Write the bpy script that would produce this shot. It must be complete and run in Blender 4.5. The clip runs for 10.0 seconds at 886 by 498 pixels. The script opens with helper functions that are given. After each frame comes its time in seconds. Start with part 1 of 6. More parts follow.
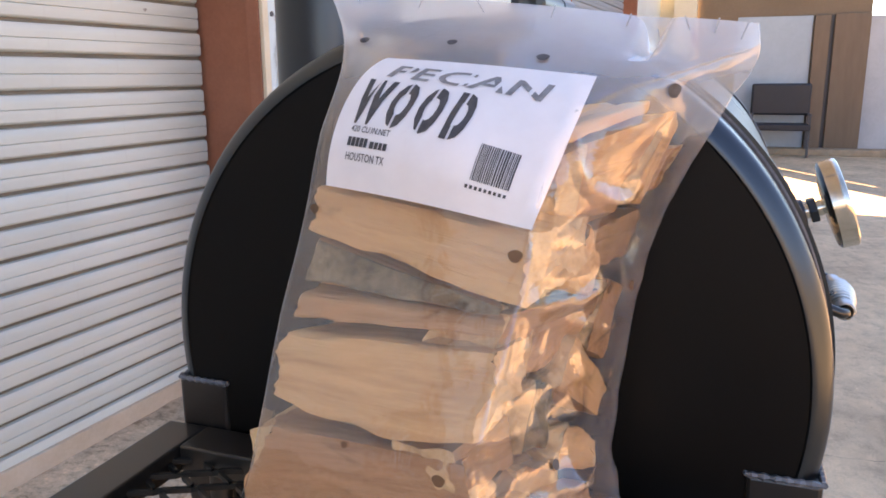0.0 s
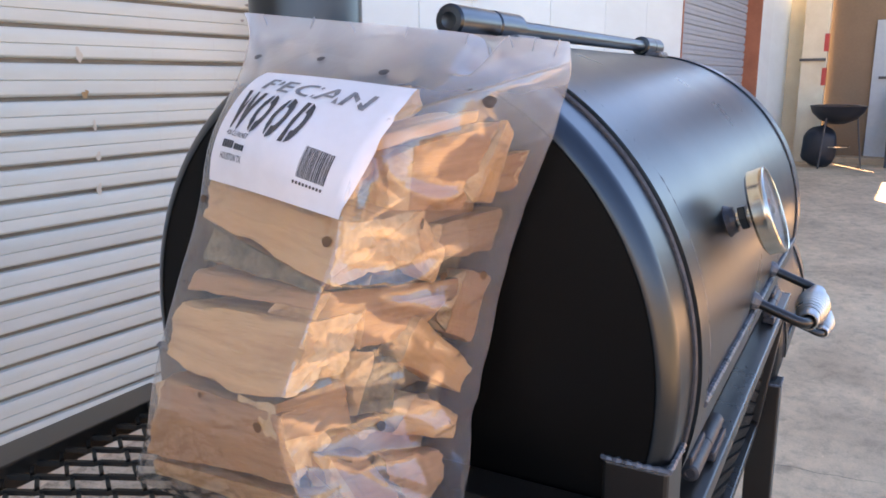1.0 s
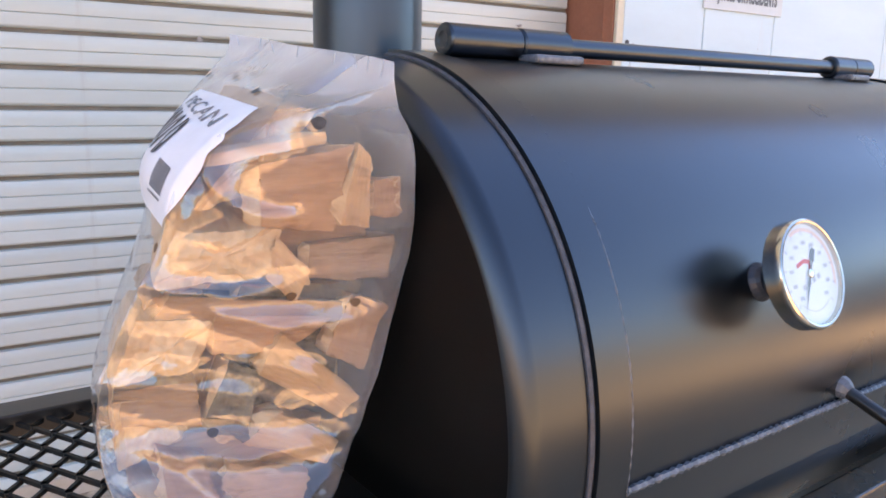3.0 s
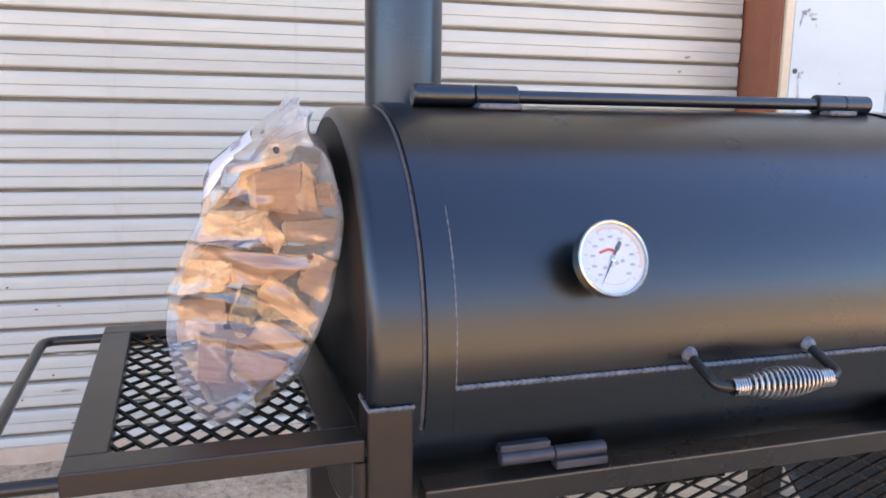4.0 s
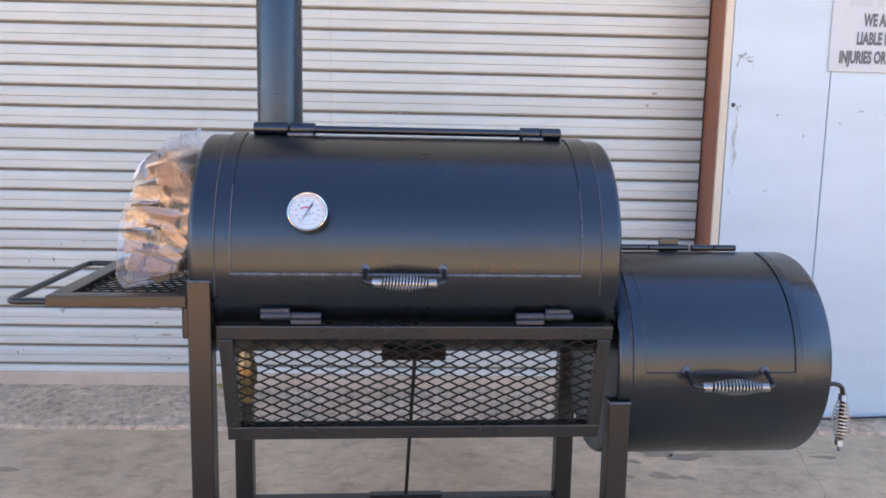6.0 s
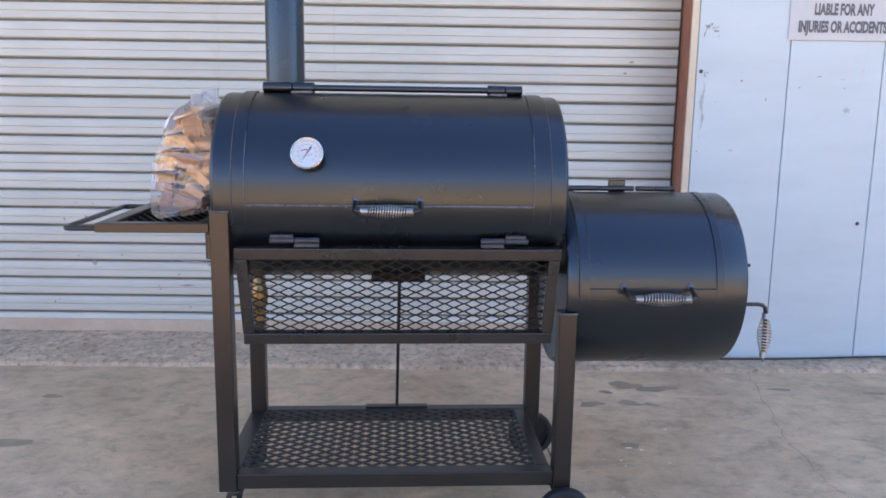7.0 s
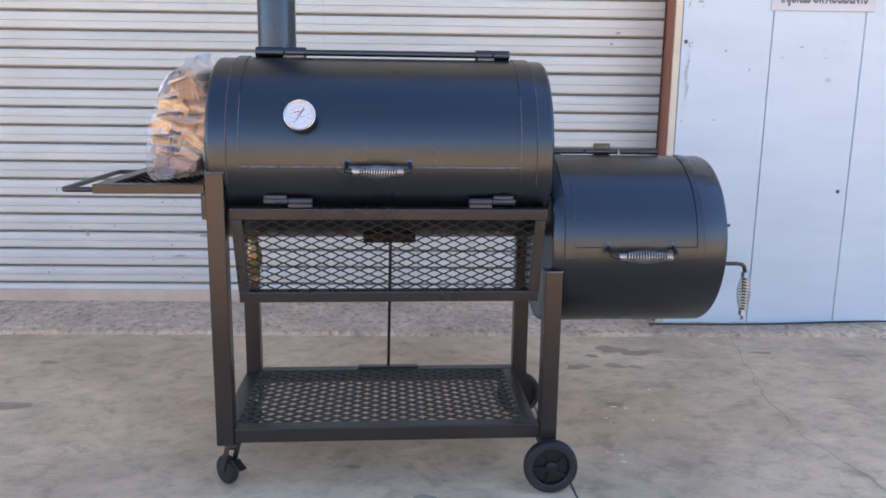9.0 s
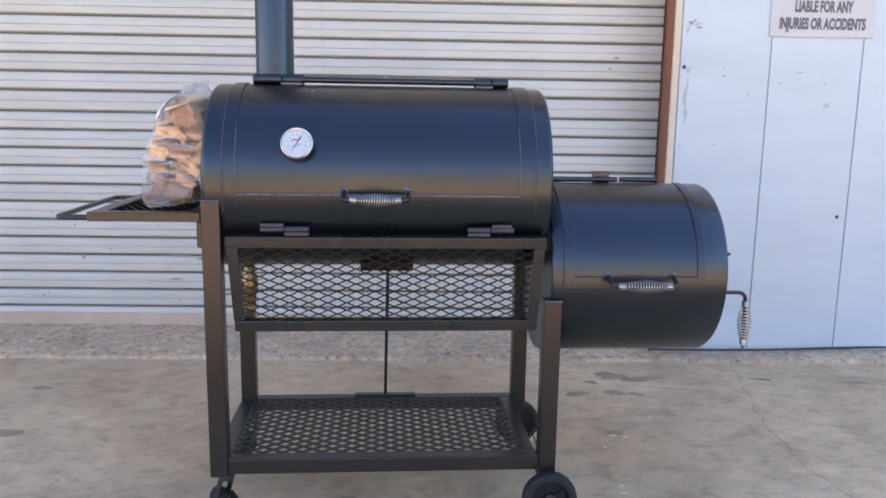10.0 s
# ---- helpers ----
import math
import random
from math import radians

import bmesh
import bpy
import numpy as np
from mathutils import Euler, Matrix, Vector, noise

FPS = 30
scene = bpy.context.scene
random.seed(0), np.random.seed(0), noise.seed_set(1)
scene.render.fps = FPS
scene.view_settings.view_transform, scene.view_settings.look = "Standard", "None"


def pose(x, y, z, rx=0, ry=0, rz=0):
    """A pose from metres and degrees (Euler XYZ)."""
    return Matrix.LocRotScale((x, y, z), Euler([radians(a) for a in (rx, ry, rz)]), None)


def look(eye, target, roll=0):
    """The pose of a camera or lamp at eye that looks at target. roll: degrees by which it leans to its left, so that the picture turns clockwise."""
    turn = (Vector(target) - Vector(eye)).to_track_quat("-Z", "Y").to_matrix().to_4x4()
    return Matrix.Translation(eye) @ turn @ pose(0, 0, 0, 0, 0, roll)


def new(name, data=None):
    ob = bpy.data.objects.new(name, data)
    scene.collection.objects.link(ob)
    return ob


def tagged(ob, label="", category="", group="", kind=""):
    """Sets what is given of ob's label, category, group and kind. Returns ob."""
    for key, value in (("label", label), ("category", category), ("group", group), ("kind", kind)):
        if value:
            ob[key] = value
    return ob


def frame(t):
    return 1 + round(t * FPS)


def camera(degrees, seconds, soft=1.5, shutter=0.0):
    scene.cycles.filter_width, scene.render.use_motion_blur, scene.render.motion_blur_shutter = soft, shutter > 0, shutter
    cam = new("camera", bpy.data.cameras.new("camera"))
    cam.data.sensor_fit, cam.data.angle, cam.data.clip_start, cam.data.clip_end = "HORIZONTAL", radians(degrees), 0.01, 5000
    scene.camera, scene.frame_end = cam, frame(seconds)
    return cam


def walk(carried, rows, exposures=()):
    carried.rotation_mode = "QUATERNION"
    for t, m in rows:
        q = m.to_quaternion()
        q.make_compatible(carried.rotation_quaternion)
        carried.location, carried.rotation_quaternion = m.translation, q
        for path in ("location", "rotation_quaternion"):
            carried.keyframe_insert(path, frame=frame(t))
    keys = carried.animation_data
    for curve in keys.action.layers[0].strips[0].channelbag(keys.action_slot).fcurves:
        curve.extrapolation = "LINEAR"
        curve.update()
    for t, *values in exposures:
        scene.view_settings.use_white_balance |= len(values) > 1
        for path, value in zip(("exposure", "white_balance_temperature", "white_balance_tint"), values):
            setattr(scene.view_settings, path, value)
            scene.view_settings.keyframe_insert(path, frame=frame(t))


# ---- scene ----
cam = camera(60.0, 10.0, soft=1.7)
PATH = [
    (0, (-0.557, -0.193, 1.268), (1.275, 0.476, 0.825), -0.4),
    (0.5, (-0.551, -0.292, 1.275), (1.216, 0.53, 0.828), -0.3),
    (1, (-0.547, -0.387, 1.272), (1.159, 0.565, 0.843), -0.3),
    (1.5, (-0.511, -0.457, 1.259), (1.088, 0.664, 0.828), 0.1),
    (2, (-0.415, -0.489, 1.245), (1.07, 0.784, 0.825), 0.6),
    (2.5, (-0.357, -0.539, 1.266), (0.987, 0.884, 0.856), 1.2),
    (2.7, (-0.349, -0.563, 1.276), (0.935, 0.918, 0.875), 1.2),
    (3.8, (-0.182, -0.932, 1.275), (0.509, 0.912, 0.924), 0.8),
    (4, (-0.163, -1.057, 1.298), (0.426, 0.824, 0.959), 0.9),
    (4.5, (0.123, -1.228, 1.294), (0.48, 0.71, 0.956), 1.5),
    (5, (0.222, -1.528, 1.296), (0.418, 0.44, 0.996), 0.9),
    (5.2, (0.267, -1.603, 1.312), (0.429, 0.368, 1.015), 1.4),
    (6.5, (0.51, -2.26, 1.284), (0.644, -0.283, 1.012), 0.9),
    (7, (0.524, -2.399, 1.238), (0.635, -0.43, 0.906), 0.8),
    (7.5, (0.521, -2.44, 1.228), (0.632, -0.474, 0.878), 0.7),
    (8, (0.519, -2.465, 1.209), (0.637, -0.502, 0.841), 0.7),
    (8.5, (0.512, -2.48, 1.191), (0.641, -0.521, 0.81), 0.7),
    (9, (0.52, -2.475, 1.191), (0.658, -0.517, 0.809), 0.7),
    (9.5, (0.524, -2.464, 1.2), (0.665, -0.503, 0.835), 0.8),
    (10, (0.522, -2.448, 1.217), (0.665, -0.481, 0.882), 0.9),
]
walk(cam, [(t, look(eye, target, roll)) for t, eye, target, roll in PATH],
     [(0.0, 2.82, 11600, 24), (1.5, 2.80, 9900, 21), (2.5, 2.90, 10300, 22), (4.5, 3.06, 10200, 22), (7.0, 2.72, 8800, 19), (9.5, 2.80, 9300, 20)])

# ---- world and sun: open shade north of a tall shed, bright sky in front ----
world = bpy.data.worlds.new("world")
scene.world = world
world.use_nodes = True
wn = world.node_tree
sky = wn.nodes.new("ShaderNodeTexSky")
sky.sky_type = "NISHITA"
sky.sun_disc = False
sky.sun_elevation = radians(42)
sky.sun_rotation = radians(60)
sky.air_density = 1.0
sky.dust_density = 0.0
sky.ozone_density = 10.0
wn.links.new(sky.outputs["Color"], wn.nodes["Background"].inputs["Color"])
wn.nodes["Background"].inputs["Strength"].default_value = 0.10

sun = new("sun", bpy.data.lights.new("sun", "SUN"))
sun.data.energy = 5.0
sun.data.angle = radians(0.5)
sun.data.color = (1.0, 0.90, 0.76)
# the sun stands behind the shed, well round to its far end
sun_dir = Vector((math.sin(radians(60)) * math.cos(radians(42)), math.cos(radians(60)) * math.cos(radians(42)), math.sin(radians(42))))
sun.matrix_world = look((0, 0, 8), Vector((0, 0, 8)) - sun_dir)

# ---- materials ----


def nodes_of(name):
    mat = bpy.data.materials.new(name)
    mat.use_nodes = True
    nt = mat.node_tree
    return mat, nt, nt.nodes["Principled BSDF"]


def add(nt, kind, **props):
    n = nt.nodes.new(kind)
    for key, value in props.items():
        if key == "op":
            n.operation = value
        elif key == "blend":
            n.blend_type = value
        elif key == "dtype":
            n.data_type = value
        else:
            n.inputs[key].default_value = value
    return n


def ramp(nt, fac, stops):
    r = nt.nodes.new("ShaderNodeValToRGB")
    els = r.color_ramp.elements
    while len(els) < len(stops):
        els.new(0.5)
    for e, (p, c) in zip(els, stops):
        e.position = p
        e.color = (*c, 1) if len(c) == 3 else c
    nt.links.new(fac, r.inputs["Fac"])
    return r.outputs["Color"]


def coords(nt, scale=(1, 1, 1)):
    tc = nt.nodes.new("ShaderNodeTexCoord")
    mp = nt.nodes.new("ShaderNodeMapping")
    mp.inputs["Scale"].default_value = scale
    nt.links.new(tc.outputs["Object"], mp.inputs["Vector"])
    return mp.outputs["Vector"]


def noise_at(nt, vec, scale, detail=4, rough=0.55, distortion=0.0):
    n = add(nt, "ShaderNodeTexNoise", Scale=scale, Detail=detail, Roughness=rough, Distortion=distortion)
    nt.links.new(vec, n.inputs["Vector"])
    return n.outputs["Fac"]


def mixed(nt, fac, a, b, blend="MIX"):
    m = nt.nodes.new("ShaderNodeMix")
    m.data_type = "RGBA"
    m.blend_type = blend
    for sock, v in ((m.inputs[0], fac), (m.inputs[6], a), (m.inputs[7], b)):
        if isinstance(v, (int, float)):
            sock.default_value = v
        elif isinstance(v, tuple):
            sock.default_value = (*v, 1)
        else:
            nt.links.new(v, sock)
    return m.outputs[2]


def bump(nt, bsdf, height, strength, distance, normal=None):
    b = add(nt, "ShaderNodeBump", Strength=strength, Distance=distance)
    nt.links.new(height, b.inputs["Height"])
    if normal:
        nt.links.new(normal, b.inputs["Normal"])
    nt.links.new(b.outputs["Normal"], bsdf.inputs["Normal"])
    return b.outputs["Normal"]


def surface(name, dark, light, scale, rough=(0.4, 0.6), metal=0.0, fine=None, fine_bump=0.0, stretch=(1, 1, 1), spec=0.5):
    """Two tones by a broad and a fine noise, with roughness that follows them and a fine relief."""
    mat, nt, b = nodes_of(name)
    v = coords(nt, stretch)
    broad = noise_at(nt, v, scale, 5, 0.6)
    grain = noise_at(nt, v, fine or scale * 14, 3, 0.6)
    m = add(nt, "ShaderNodeMath", op="MULTIPLY_ADD")
    nt.links.new(grain, m.inputs[0])
    m.inputs[1].default_value = 0.35
    nt.links.new(broad, m.inputs[2])
    nt.links.new(ramp(nt, m.outputs[0], [(0.42, dark), (0.9, light)]), b.inputs["Base Color"])
    mr = add(nt, "ShaderNodeMapRange")
    nt.links.new(broad, mr.inputs["Value"])
    mr.inputs["From Min"].default_value, mr.inputs["From Max"].default_value = 0.3, 0.7
    mr.inputs["To Min"].default_value, mr.inputs["To Max"].default_value = rough
    nt.links.new(mr.outputs["Result"], b.inputs["Roughness"])
    b.inputs["Metallic"].default_value = metal
    b.inputs["Specular IOR Level"].default_value = spec
    if fine_bump:
        bump(nt, b, grain, 0.6, fine_bump)
    return mat


BLACK = surface("satin_black_paint", (0.0011, 0.0012, 0.0015), (0.0020, 0.0021, 0.0024), 3.0, (0.26, 0.33), fine=420, fine_bump=0.0, spec=0.95)
# reflections are tinted blue in the paint, standing for a deeper blue sky
BLACK.node_tree.nodes["Principled BSDF"].inputs["Specular Tint"].default_value = (0.72, 0.87, 1.0, 1.0)
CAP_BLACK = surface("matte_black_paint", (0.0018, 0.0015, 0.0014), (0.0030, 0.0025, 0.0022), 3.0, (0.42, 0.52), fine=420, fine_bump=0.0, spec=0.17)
BLACK_TUBE = surface("flat_black_frame_paint", (0.0105, 0.0082, 0.0068), (0.0180, 0.0143, 0.0120), 6.0, (0.28, 0.36), fine=300, fine_bump=0.00004, spec=0.62)
GATE_PAINT = surface("satin_black_gate_paint", (0.0110, 0.0088, 0.0074), (0.0180, 0.0145, 0.0122), 6.0, (0.24, 0.32), fine=300, fine_bump=0.00004, spec=0.8)
# pale grey carries the highlight that black-painted beads would show
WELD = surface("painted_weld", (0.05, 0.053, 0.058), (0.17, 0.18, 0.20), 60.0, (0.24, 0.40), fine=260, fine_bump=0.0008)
MESH_METAL = surface("black_expanded_metal", (0.008, 0.007, 0.006), (0.017, 0.015, 0.013), 20.0, (0.40, 0.55), fine=300, spec=0.3)
# paler copy of the mesh metal: sky light on its up-facing strands painted in
SHELF_METAL = surface("skylit_expanded_metal", (0.050, 0.040, 0.034), (0.090, 0.073, 0.062), 20.0, (0.42, 0.55), fine=300, spec=0.3)
CHROME = surface("bright_spring_wire", (0.44, 0.425, 0.40), (0.63, 0.61, 0.58), 30.0, (0.26, 0.38), metal=1.0)
NICKEL = surface("brushed_steel_case", (0.56, 0.51, 0.42), (0.72, 0.67, 0.59), 18.0, (0.14, 0.24), metal=1.0, stretch=(1, 1, 6))
HINGE = surface("hinge_paint", (0.018, 0.021, 0.028), (0.044, 0.050, 0.062), 30.0, (0.34, 0.48), fine=260, fine_bump=0.0003)
# brown behind the slat joints: lip shadow and dirt in one colour
SLAT_GAP = surface("slat_shade_and_dirt", (0.14, 0.115, 0.09), (0.26, 0.215, 0.165), 8.0, (0.8, 0.9))
BRASS = surface("brass", (0.20, 0.135, 0.065), (0.34, 0.25, 0.14), 30.0, (0.25, 0.4), metal=1.0)
YELLOW = surface("yellow_vinyl", (0.34, 0.23, 0.04), (0.46, 0.33, 0.08), 40.0, (0.4, 0.55))
RUBBER = surface("black_rubber", (0.008, 0.008, 0.008), (0.022, 0.021, 0.021), 14.0, (0.6, 0.8), fine=160, fine_bump=0.0002)
HUB = surface("dark_hub_plastic", (0.003, 0.004, 0.006), (0.007, 0.009, 0.012), 14.0, (0.32, 0.45))
RED_STEEL = surface("red_oxide_steel", (0.25, 0.080, 0.042), (0.38, 0.135, 0.078), 4.0, (0.5, 0.7), fine=70, fine_bump=0.0004)
BAR_PAINT = surface("buff_bar_paint", (0.50, 0.37, 0.265), (0.64, 0.50, 0.38), 5.0, (0.5, 0.65), fine=60)
CREAM = surface("cream_trim_paint", (0.60, 0.50, 0.36), (0.74, 0.65, 0.50), 3.0, (0.5, 0.65), fine=60)
TAN = surface("tan_stucco", (0.25, 0.165, 0.105), (0.34, 0.235, 0.155), 0.8, (0.8, 0.95), fine=30, fine_bump=0.002)
# darker copy of the tan stucco: the far building's shade is in the colour
SHADED_TAN = surface("shaded_tan_stucco", (0.17, 0.115, 0.075), (0.235, 0.165, 0.112), 0.8, (0.8, 0.95), fine=30, fine_bump=0.002)
EAVE = surface("eave_paint", (0.42, 0.41, 0.39), (0.54, 0.53, 0.51), 0.8, (0.6, 0.8), fine=30)
GREY_DOOR = surface("grey_door_paint", (0.36, 0.38, 0.40), (0.48, 0.50, 0.52), 1.5, (0.45, 0.6))
SHUTTER = surface("grey_blue_shutter", (0.19, 0.24, 0.29), (0.27, 0.33, 0.38), 1.5, (0.45, 0.6))
PALE_BLUE = surface("pale_blue_paint", (0.30, 0.37, 0.42), (0.40, 0.47, 0.52), 1.2, (0.4, 0.55))
DARK = surface("dark_seat_vinyl", (0.006, 0.008, 0.014), (0.012, 0.016, 0.026), 5.0, (0.4, 0.55))
BROWN_WOOD = surface("brown_painted_boards", (0.13, 0.080, 0.05), (0.22, 0.145, 0.095), 1.2, (0.5, 0.7), stretch=(1, 1, 0.15))
SIGN_FACE = surface("sign_board", (0.50, 0.52, 0.52), (0.59, 0.61, 0.60), 2.0, (0.35, 0.5))
SIGN_INK = surface("sign_lettering", (0.08, 0.085, 0.09), (0.15, 0.155, 0.16), 30.0, (0.4, 0.5))
RED_PAINT = surface("red_paint", (0.42, 0.03, 0.03), (0.55, 0.06, 0.05), 6.0, (0.4, 0.5))
INK = surface("black_ink", (0.028, 0.028, 0.032), (0.09, 0.09, 0.098), 160.0, (0.5, 0.6))
# black ink paled to grey: glare over the label's top is painted in
GLARE_INK = surface("glare_paled_ink", (0.13, 0.13, 0.14), (0.30, 0.30, 0.31), 160.0, (0.5, 0.6))
DIAL = surface("dial_face", (0.60, 0.655, 0.69), (0.68, 0.73, 0.765), 8.0, (0.3, 0.4))
DIAL_RED = surface("dial_red", (0.60, 0.05, 0.06), (0.72, 0.10, 0.09), 30.0, (0.4, 0.5))
DIAL_PINK = surface("dial_orange_band", (0.72, 0.50, 0.42), (0.80, 0.58, 0.50), 30.0, (0.4, 0.5))
DIAL_GREY = surface("dial_print", (0.34, 0.37, 0.41), (0.46, 0.49, 0.53), 60.0, (0.4, 0.5))
BARK = surface("bark", (0.022, 0.017, 0.010), (0.34, 0.265, 0.165), 46.0, (0.8, 0.95), fine=160, fine_bump=0.003)
HOSE = surface("black_hose", (0.012, 0.012, 0.013), (0.03, 0.03, 0.03), 10.0, (0.4, 0.6))


def door_paint(name, light, dark, dirt):
    """White baked enamel with drips, scuffs and dust on the slats."""
    mat, nt, b = nodes_of(name)
    v = coords(nt)
    tint = ramp(nt, noise_at(nt, coords(nt, (0.5, 1, 2.5)), 2.2, 6, 0.62), [(0.3, dark), (0.65, light)])
    info = nt.nodes.new("ShaderNodeObjectInfo")
    shade = ramp(nt, info.outputs["Random"], [(0.0, (0.90, 0.90, 0.90)), (1.0, (1.0, 1.0, 1.0))])
    tint = mixed(nt, 1.0, tint, shade, "MULTIPLY")
    drips = ramp(nt, noise_at(nt, coords(nt, (9, 1, 0.9)), 2.0, 6, 0.7, 0.4), [(0.62, (0, 0, 0)), (0.74, (1, 1, 1))])
    scuffs = ramp(nt, noise_at(nt, coords(nt, (3, 3, 9)), 5.0, 8, 0.75), [(0.68, (0, 0, 0)), (0.76, (1, 1, 1))])
    m1 = mixed(nt, 0.35, (0, 0, 0), drips)
    col = mixed(nt, m1, tint, dirt)
    m2 = mixed(nt, 0.30, (0, 0, 0), scuffs)
    col = mixed(nt, m2, col, (0.22, 0.20, 0.18))
    nt.links.new(col, b.inputs["Base Color"])
    b.inputs["Roughness"].default_value = 0.42
    bump(nt, b, noise_at(nt, v, 9.0, 3), 0.25, 0.004)
    return mat


DOOR = door_paint("white_door_enamel", (0.650, 0.665, 0.60), (0.545, 0.55, 0.485), (0.46, 0.41, 0.35))
WALL = door_paint("white_wall_sheet", (0.585, 0.705, 0.735), (0.525, 0.635, 0.665), (0.58, 0.57, 0.55))


def concrete(name, light, dark, stain, scale, relief, blotch=0.6, pits=0.0):
    """Worn concrete: broad clouds, mid-size mottling, sandy grain, stains, pale scuffs and, where rough, pits."""
    mat, nt, b = nodes_of(name)
    v = coords(nt)
    cloud = noise_at(nt, v, scale, 6, 0.6, 0.4)
    col = ramp(nt, cloud, [(0.36, dark), (0.62, light)])
    mottle = noise_at(nt, coords(nt, (1, 1.25, 1)), scale * 6.0, 9, 0.74, 0.2)
    col = mixed(nt, 0.75, col, ramp(nt, mottle, [(0.32, (0.55, 0.53, 0.51)), (0.50, (0.95, 0.95, 0.95)), (0.68, (1.15, 1.14, 1.13))]), "MULTIPLY")
    fine = noise_at(nt, v, 150.0, 4, 0.7)
    col = mixed(nt, 0.5, col, ramp(nt, fine, [(0.3, (0.70, 0.69, 0.68)), (0.7, (1.06, 1.06, 1.06))]), "MULTIPLY")
    spots = ramp(nt, noise_at(nt, v, 4.3, 6, 0.66, 0.6), [(0.60, (0, 0, 0)), (0.68, (1, 1, 1))])
    col = mixed(nt, mixed(nt, blotch, (0, 0, 0), spots), col, stain)
    pale = ramp(nt, noise_at(nt, coords(nt, (1, 2.4, 1)), 2.6, 7, 0.72, 0.8), [(0.56, (0, 0, 0)), (0.72, (1, 1, 1))])
    col = mixed(nt, mixed(nt, 0.45, (0, 0, 0), pale), col, tuple(min(1, c * 1.22) for c in light))
    flecks = noise_at(nt, coords(nt, (1.0, 1.5, 1)), 26.0, 3, 0.5)
    col = mixed(nt, mixed(nt, 0.55, (0, 0, 0), ramp(nt, flecks, [(0.70, (0, 0, 0)), (0.74, (1, 1, 1))])), col, tuple(c * 0.55 for c in dark))
    col = mixed(nt, mixed(nt, 0.5, (0, 0, 0), ramp(nt, flecks, [(0.25, (1, 1, 1)), (0.29, (0, 0, 0))])), col, tuple(min(1, c * 1.35) for c in light))
    height = fine
    if pits:
        coarse = noise_at(nt, coords(nt, (1, 0.8, 1)), 34.0, 5, 0.66)
        holes = ramp(nt, coarse, [(0.34, (0, 0, 0)), (0.47, (1, 1, 1))])
        col = mixed(nt, pits, col, mixed(nt, 1.0, col, ramp(nt, coarse, [(0.34, (0.50, 0.48, 0.46)), (0.46, (0.90, 0.89, 0.88)), (0.60, (1.0, 1.0, 1.0)), (0.70, (1.28, 1.26, 1.24))]), "MULTIPLY"))
        height = holes
    nt.links.new(col, b.inputs["Base Color"])
    r = add(nt, "ShaderNodeMapRange")
    nt.links.new(mottle, r.inputs["Value"])
    r.inputs["To Min"].default_value, r.inputs["To Max"].default_value = 0.55, 0.9
    nt.links.new(r.outputs["Result"], b.inputs["Roughness"])
    n1 = bump(nt, b, height, 0.5, relief)
    bump(nt, b, mottle, 0.5, relief * 4, n1)
    return mat


FLOOR = concrete("worn_concrete_slab", (0.79, 0.555, 0.360), (0.56, 0.385, 0.245), (0.37, 0.250, 0.16), 1.5, 0.0006, 0.6)
KERB = concrete("rough_concrete_ramp", (0.84, 0.62, 0.44), (0.60, 0.435, 0.305), (0.36, 0.275, 0.20), 3.0, 0.005, 0.3, 1.0)
ASPHALT = concrete("yard_asphalt", (0.20, 0.175, 0.15), (0.13, 0.115, 0.10), (0.10, 0.09, 0.08), 0.3, 0.001)
# ground out of view; its tone is set for the light it gives back
YARD = concrete("unseen_yard", (0.30, 0.25, 0.195), (0.22, 0.185, 0.145), (0.18, 0.15, 0.12), 0.3, 0.001)


def split_wood(name, light, dark, spots=0.6):
    """Split pecan: fibres along local x, broad bands, streaks and knots; each piece its own tone."""
    mat, nt, b = nodes_of(name)
    info = nt.nodes.new("ShaderNodeObjectInfo")

    def shifted(scale):
        off = nt.nodes.new("ShaderNodeVectorMath")
        off.operation = "MULTIPLY_ADD"
        nt.links.new(info.outputs["Location"], off.inputs[0])
        off.inputs[1].default_value = (31, 47, 59)
        nt.links.new(coords(nt, scale), off.inputs[2])
        return off.outputs[0]

    fib = noise_at(nt, shifted((9, 130, 130)), 1.0, 5, 0.65, 0.6)
    band = noise_at(nt, shifted((5, 30, 30)), 1.0, 4, 0.6, 1.2)
    col = ramp(nt, band, [(0.28, dark), (0.50, light), (0.72, tuple(min(1, c * 1.15) for c in light))])
    col = mixed(nt, 0.55, col, ramp(nt, fib, [(0.30, (0.74, 0.64, 0.55)), (0.55, (1, 1, 1))]), "MULTIPLY")
    knots = ramp(nt, noise_at(nt, shifted((22, 48, 48)), 1.0, 3, 0.5, 0.8), [(0.66, (0, 0, 0)), (0.74, (1, 1, 1))])
    col = mixed(nt, mixed(nt, spots, (0, 0, 0), knots), col, tuple(c * 0.55 for c in dark))
    tone = ramp(nt, info.outputs["Random"], [(0, (0.84, 0.80, 0.76)), (1, (1, 1, 1))])
    col = mixed(nt, 1.0, col, tone, "MULTIPLY")
    nt.links.new(col, b.inputs["Base Color"])
    b.inputs["Roughness"].default_value = 0.72
    bump(nt, b, fib, 0.9, 0.0022)
    return mat


WOOD = split_wood("split_pecan", (0.76, 0.445, 0.215), (0.54, 0.275, 0.115))
WOOD_PINK = split_wood("pecan_heartwood", (0.58, 0.31, 0.155), (0.37, 0.17, 0.075))
# dark brown copy: shade between the logs is put into its colour
WOOD_DARK = split_wood("shade_brown_pecan", (0.44, 0.245, 0.125), (0.25, 0.132, 0.066))
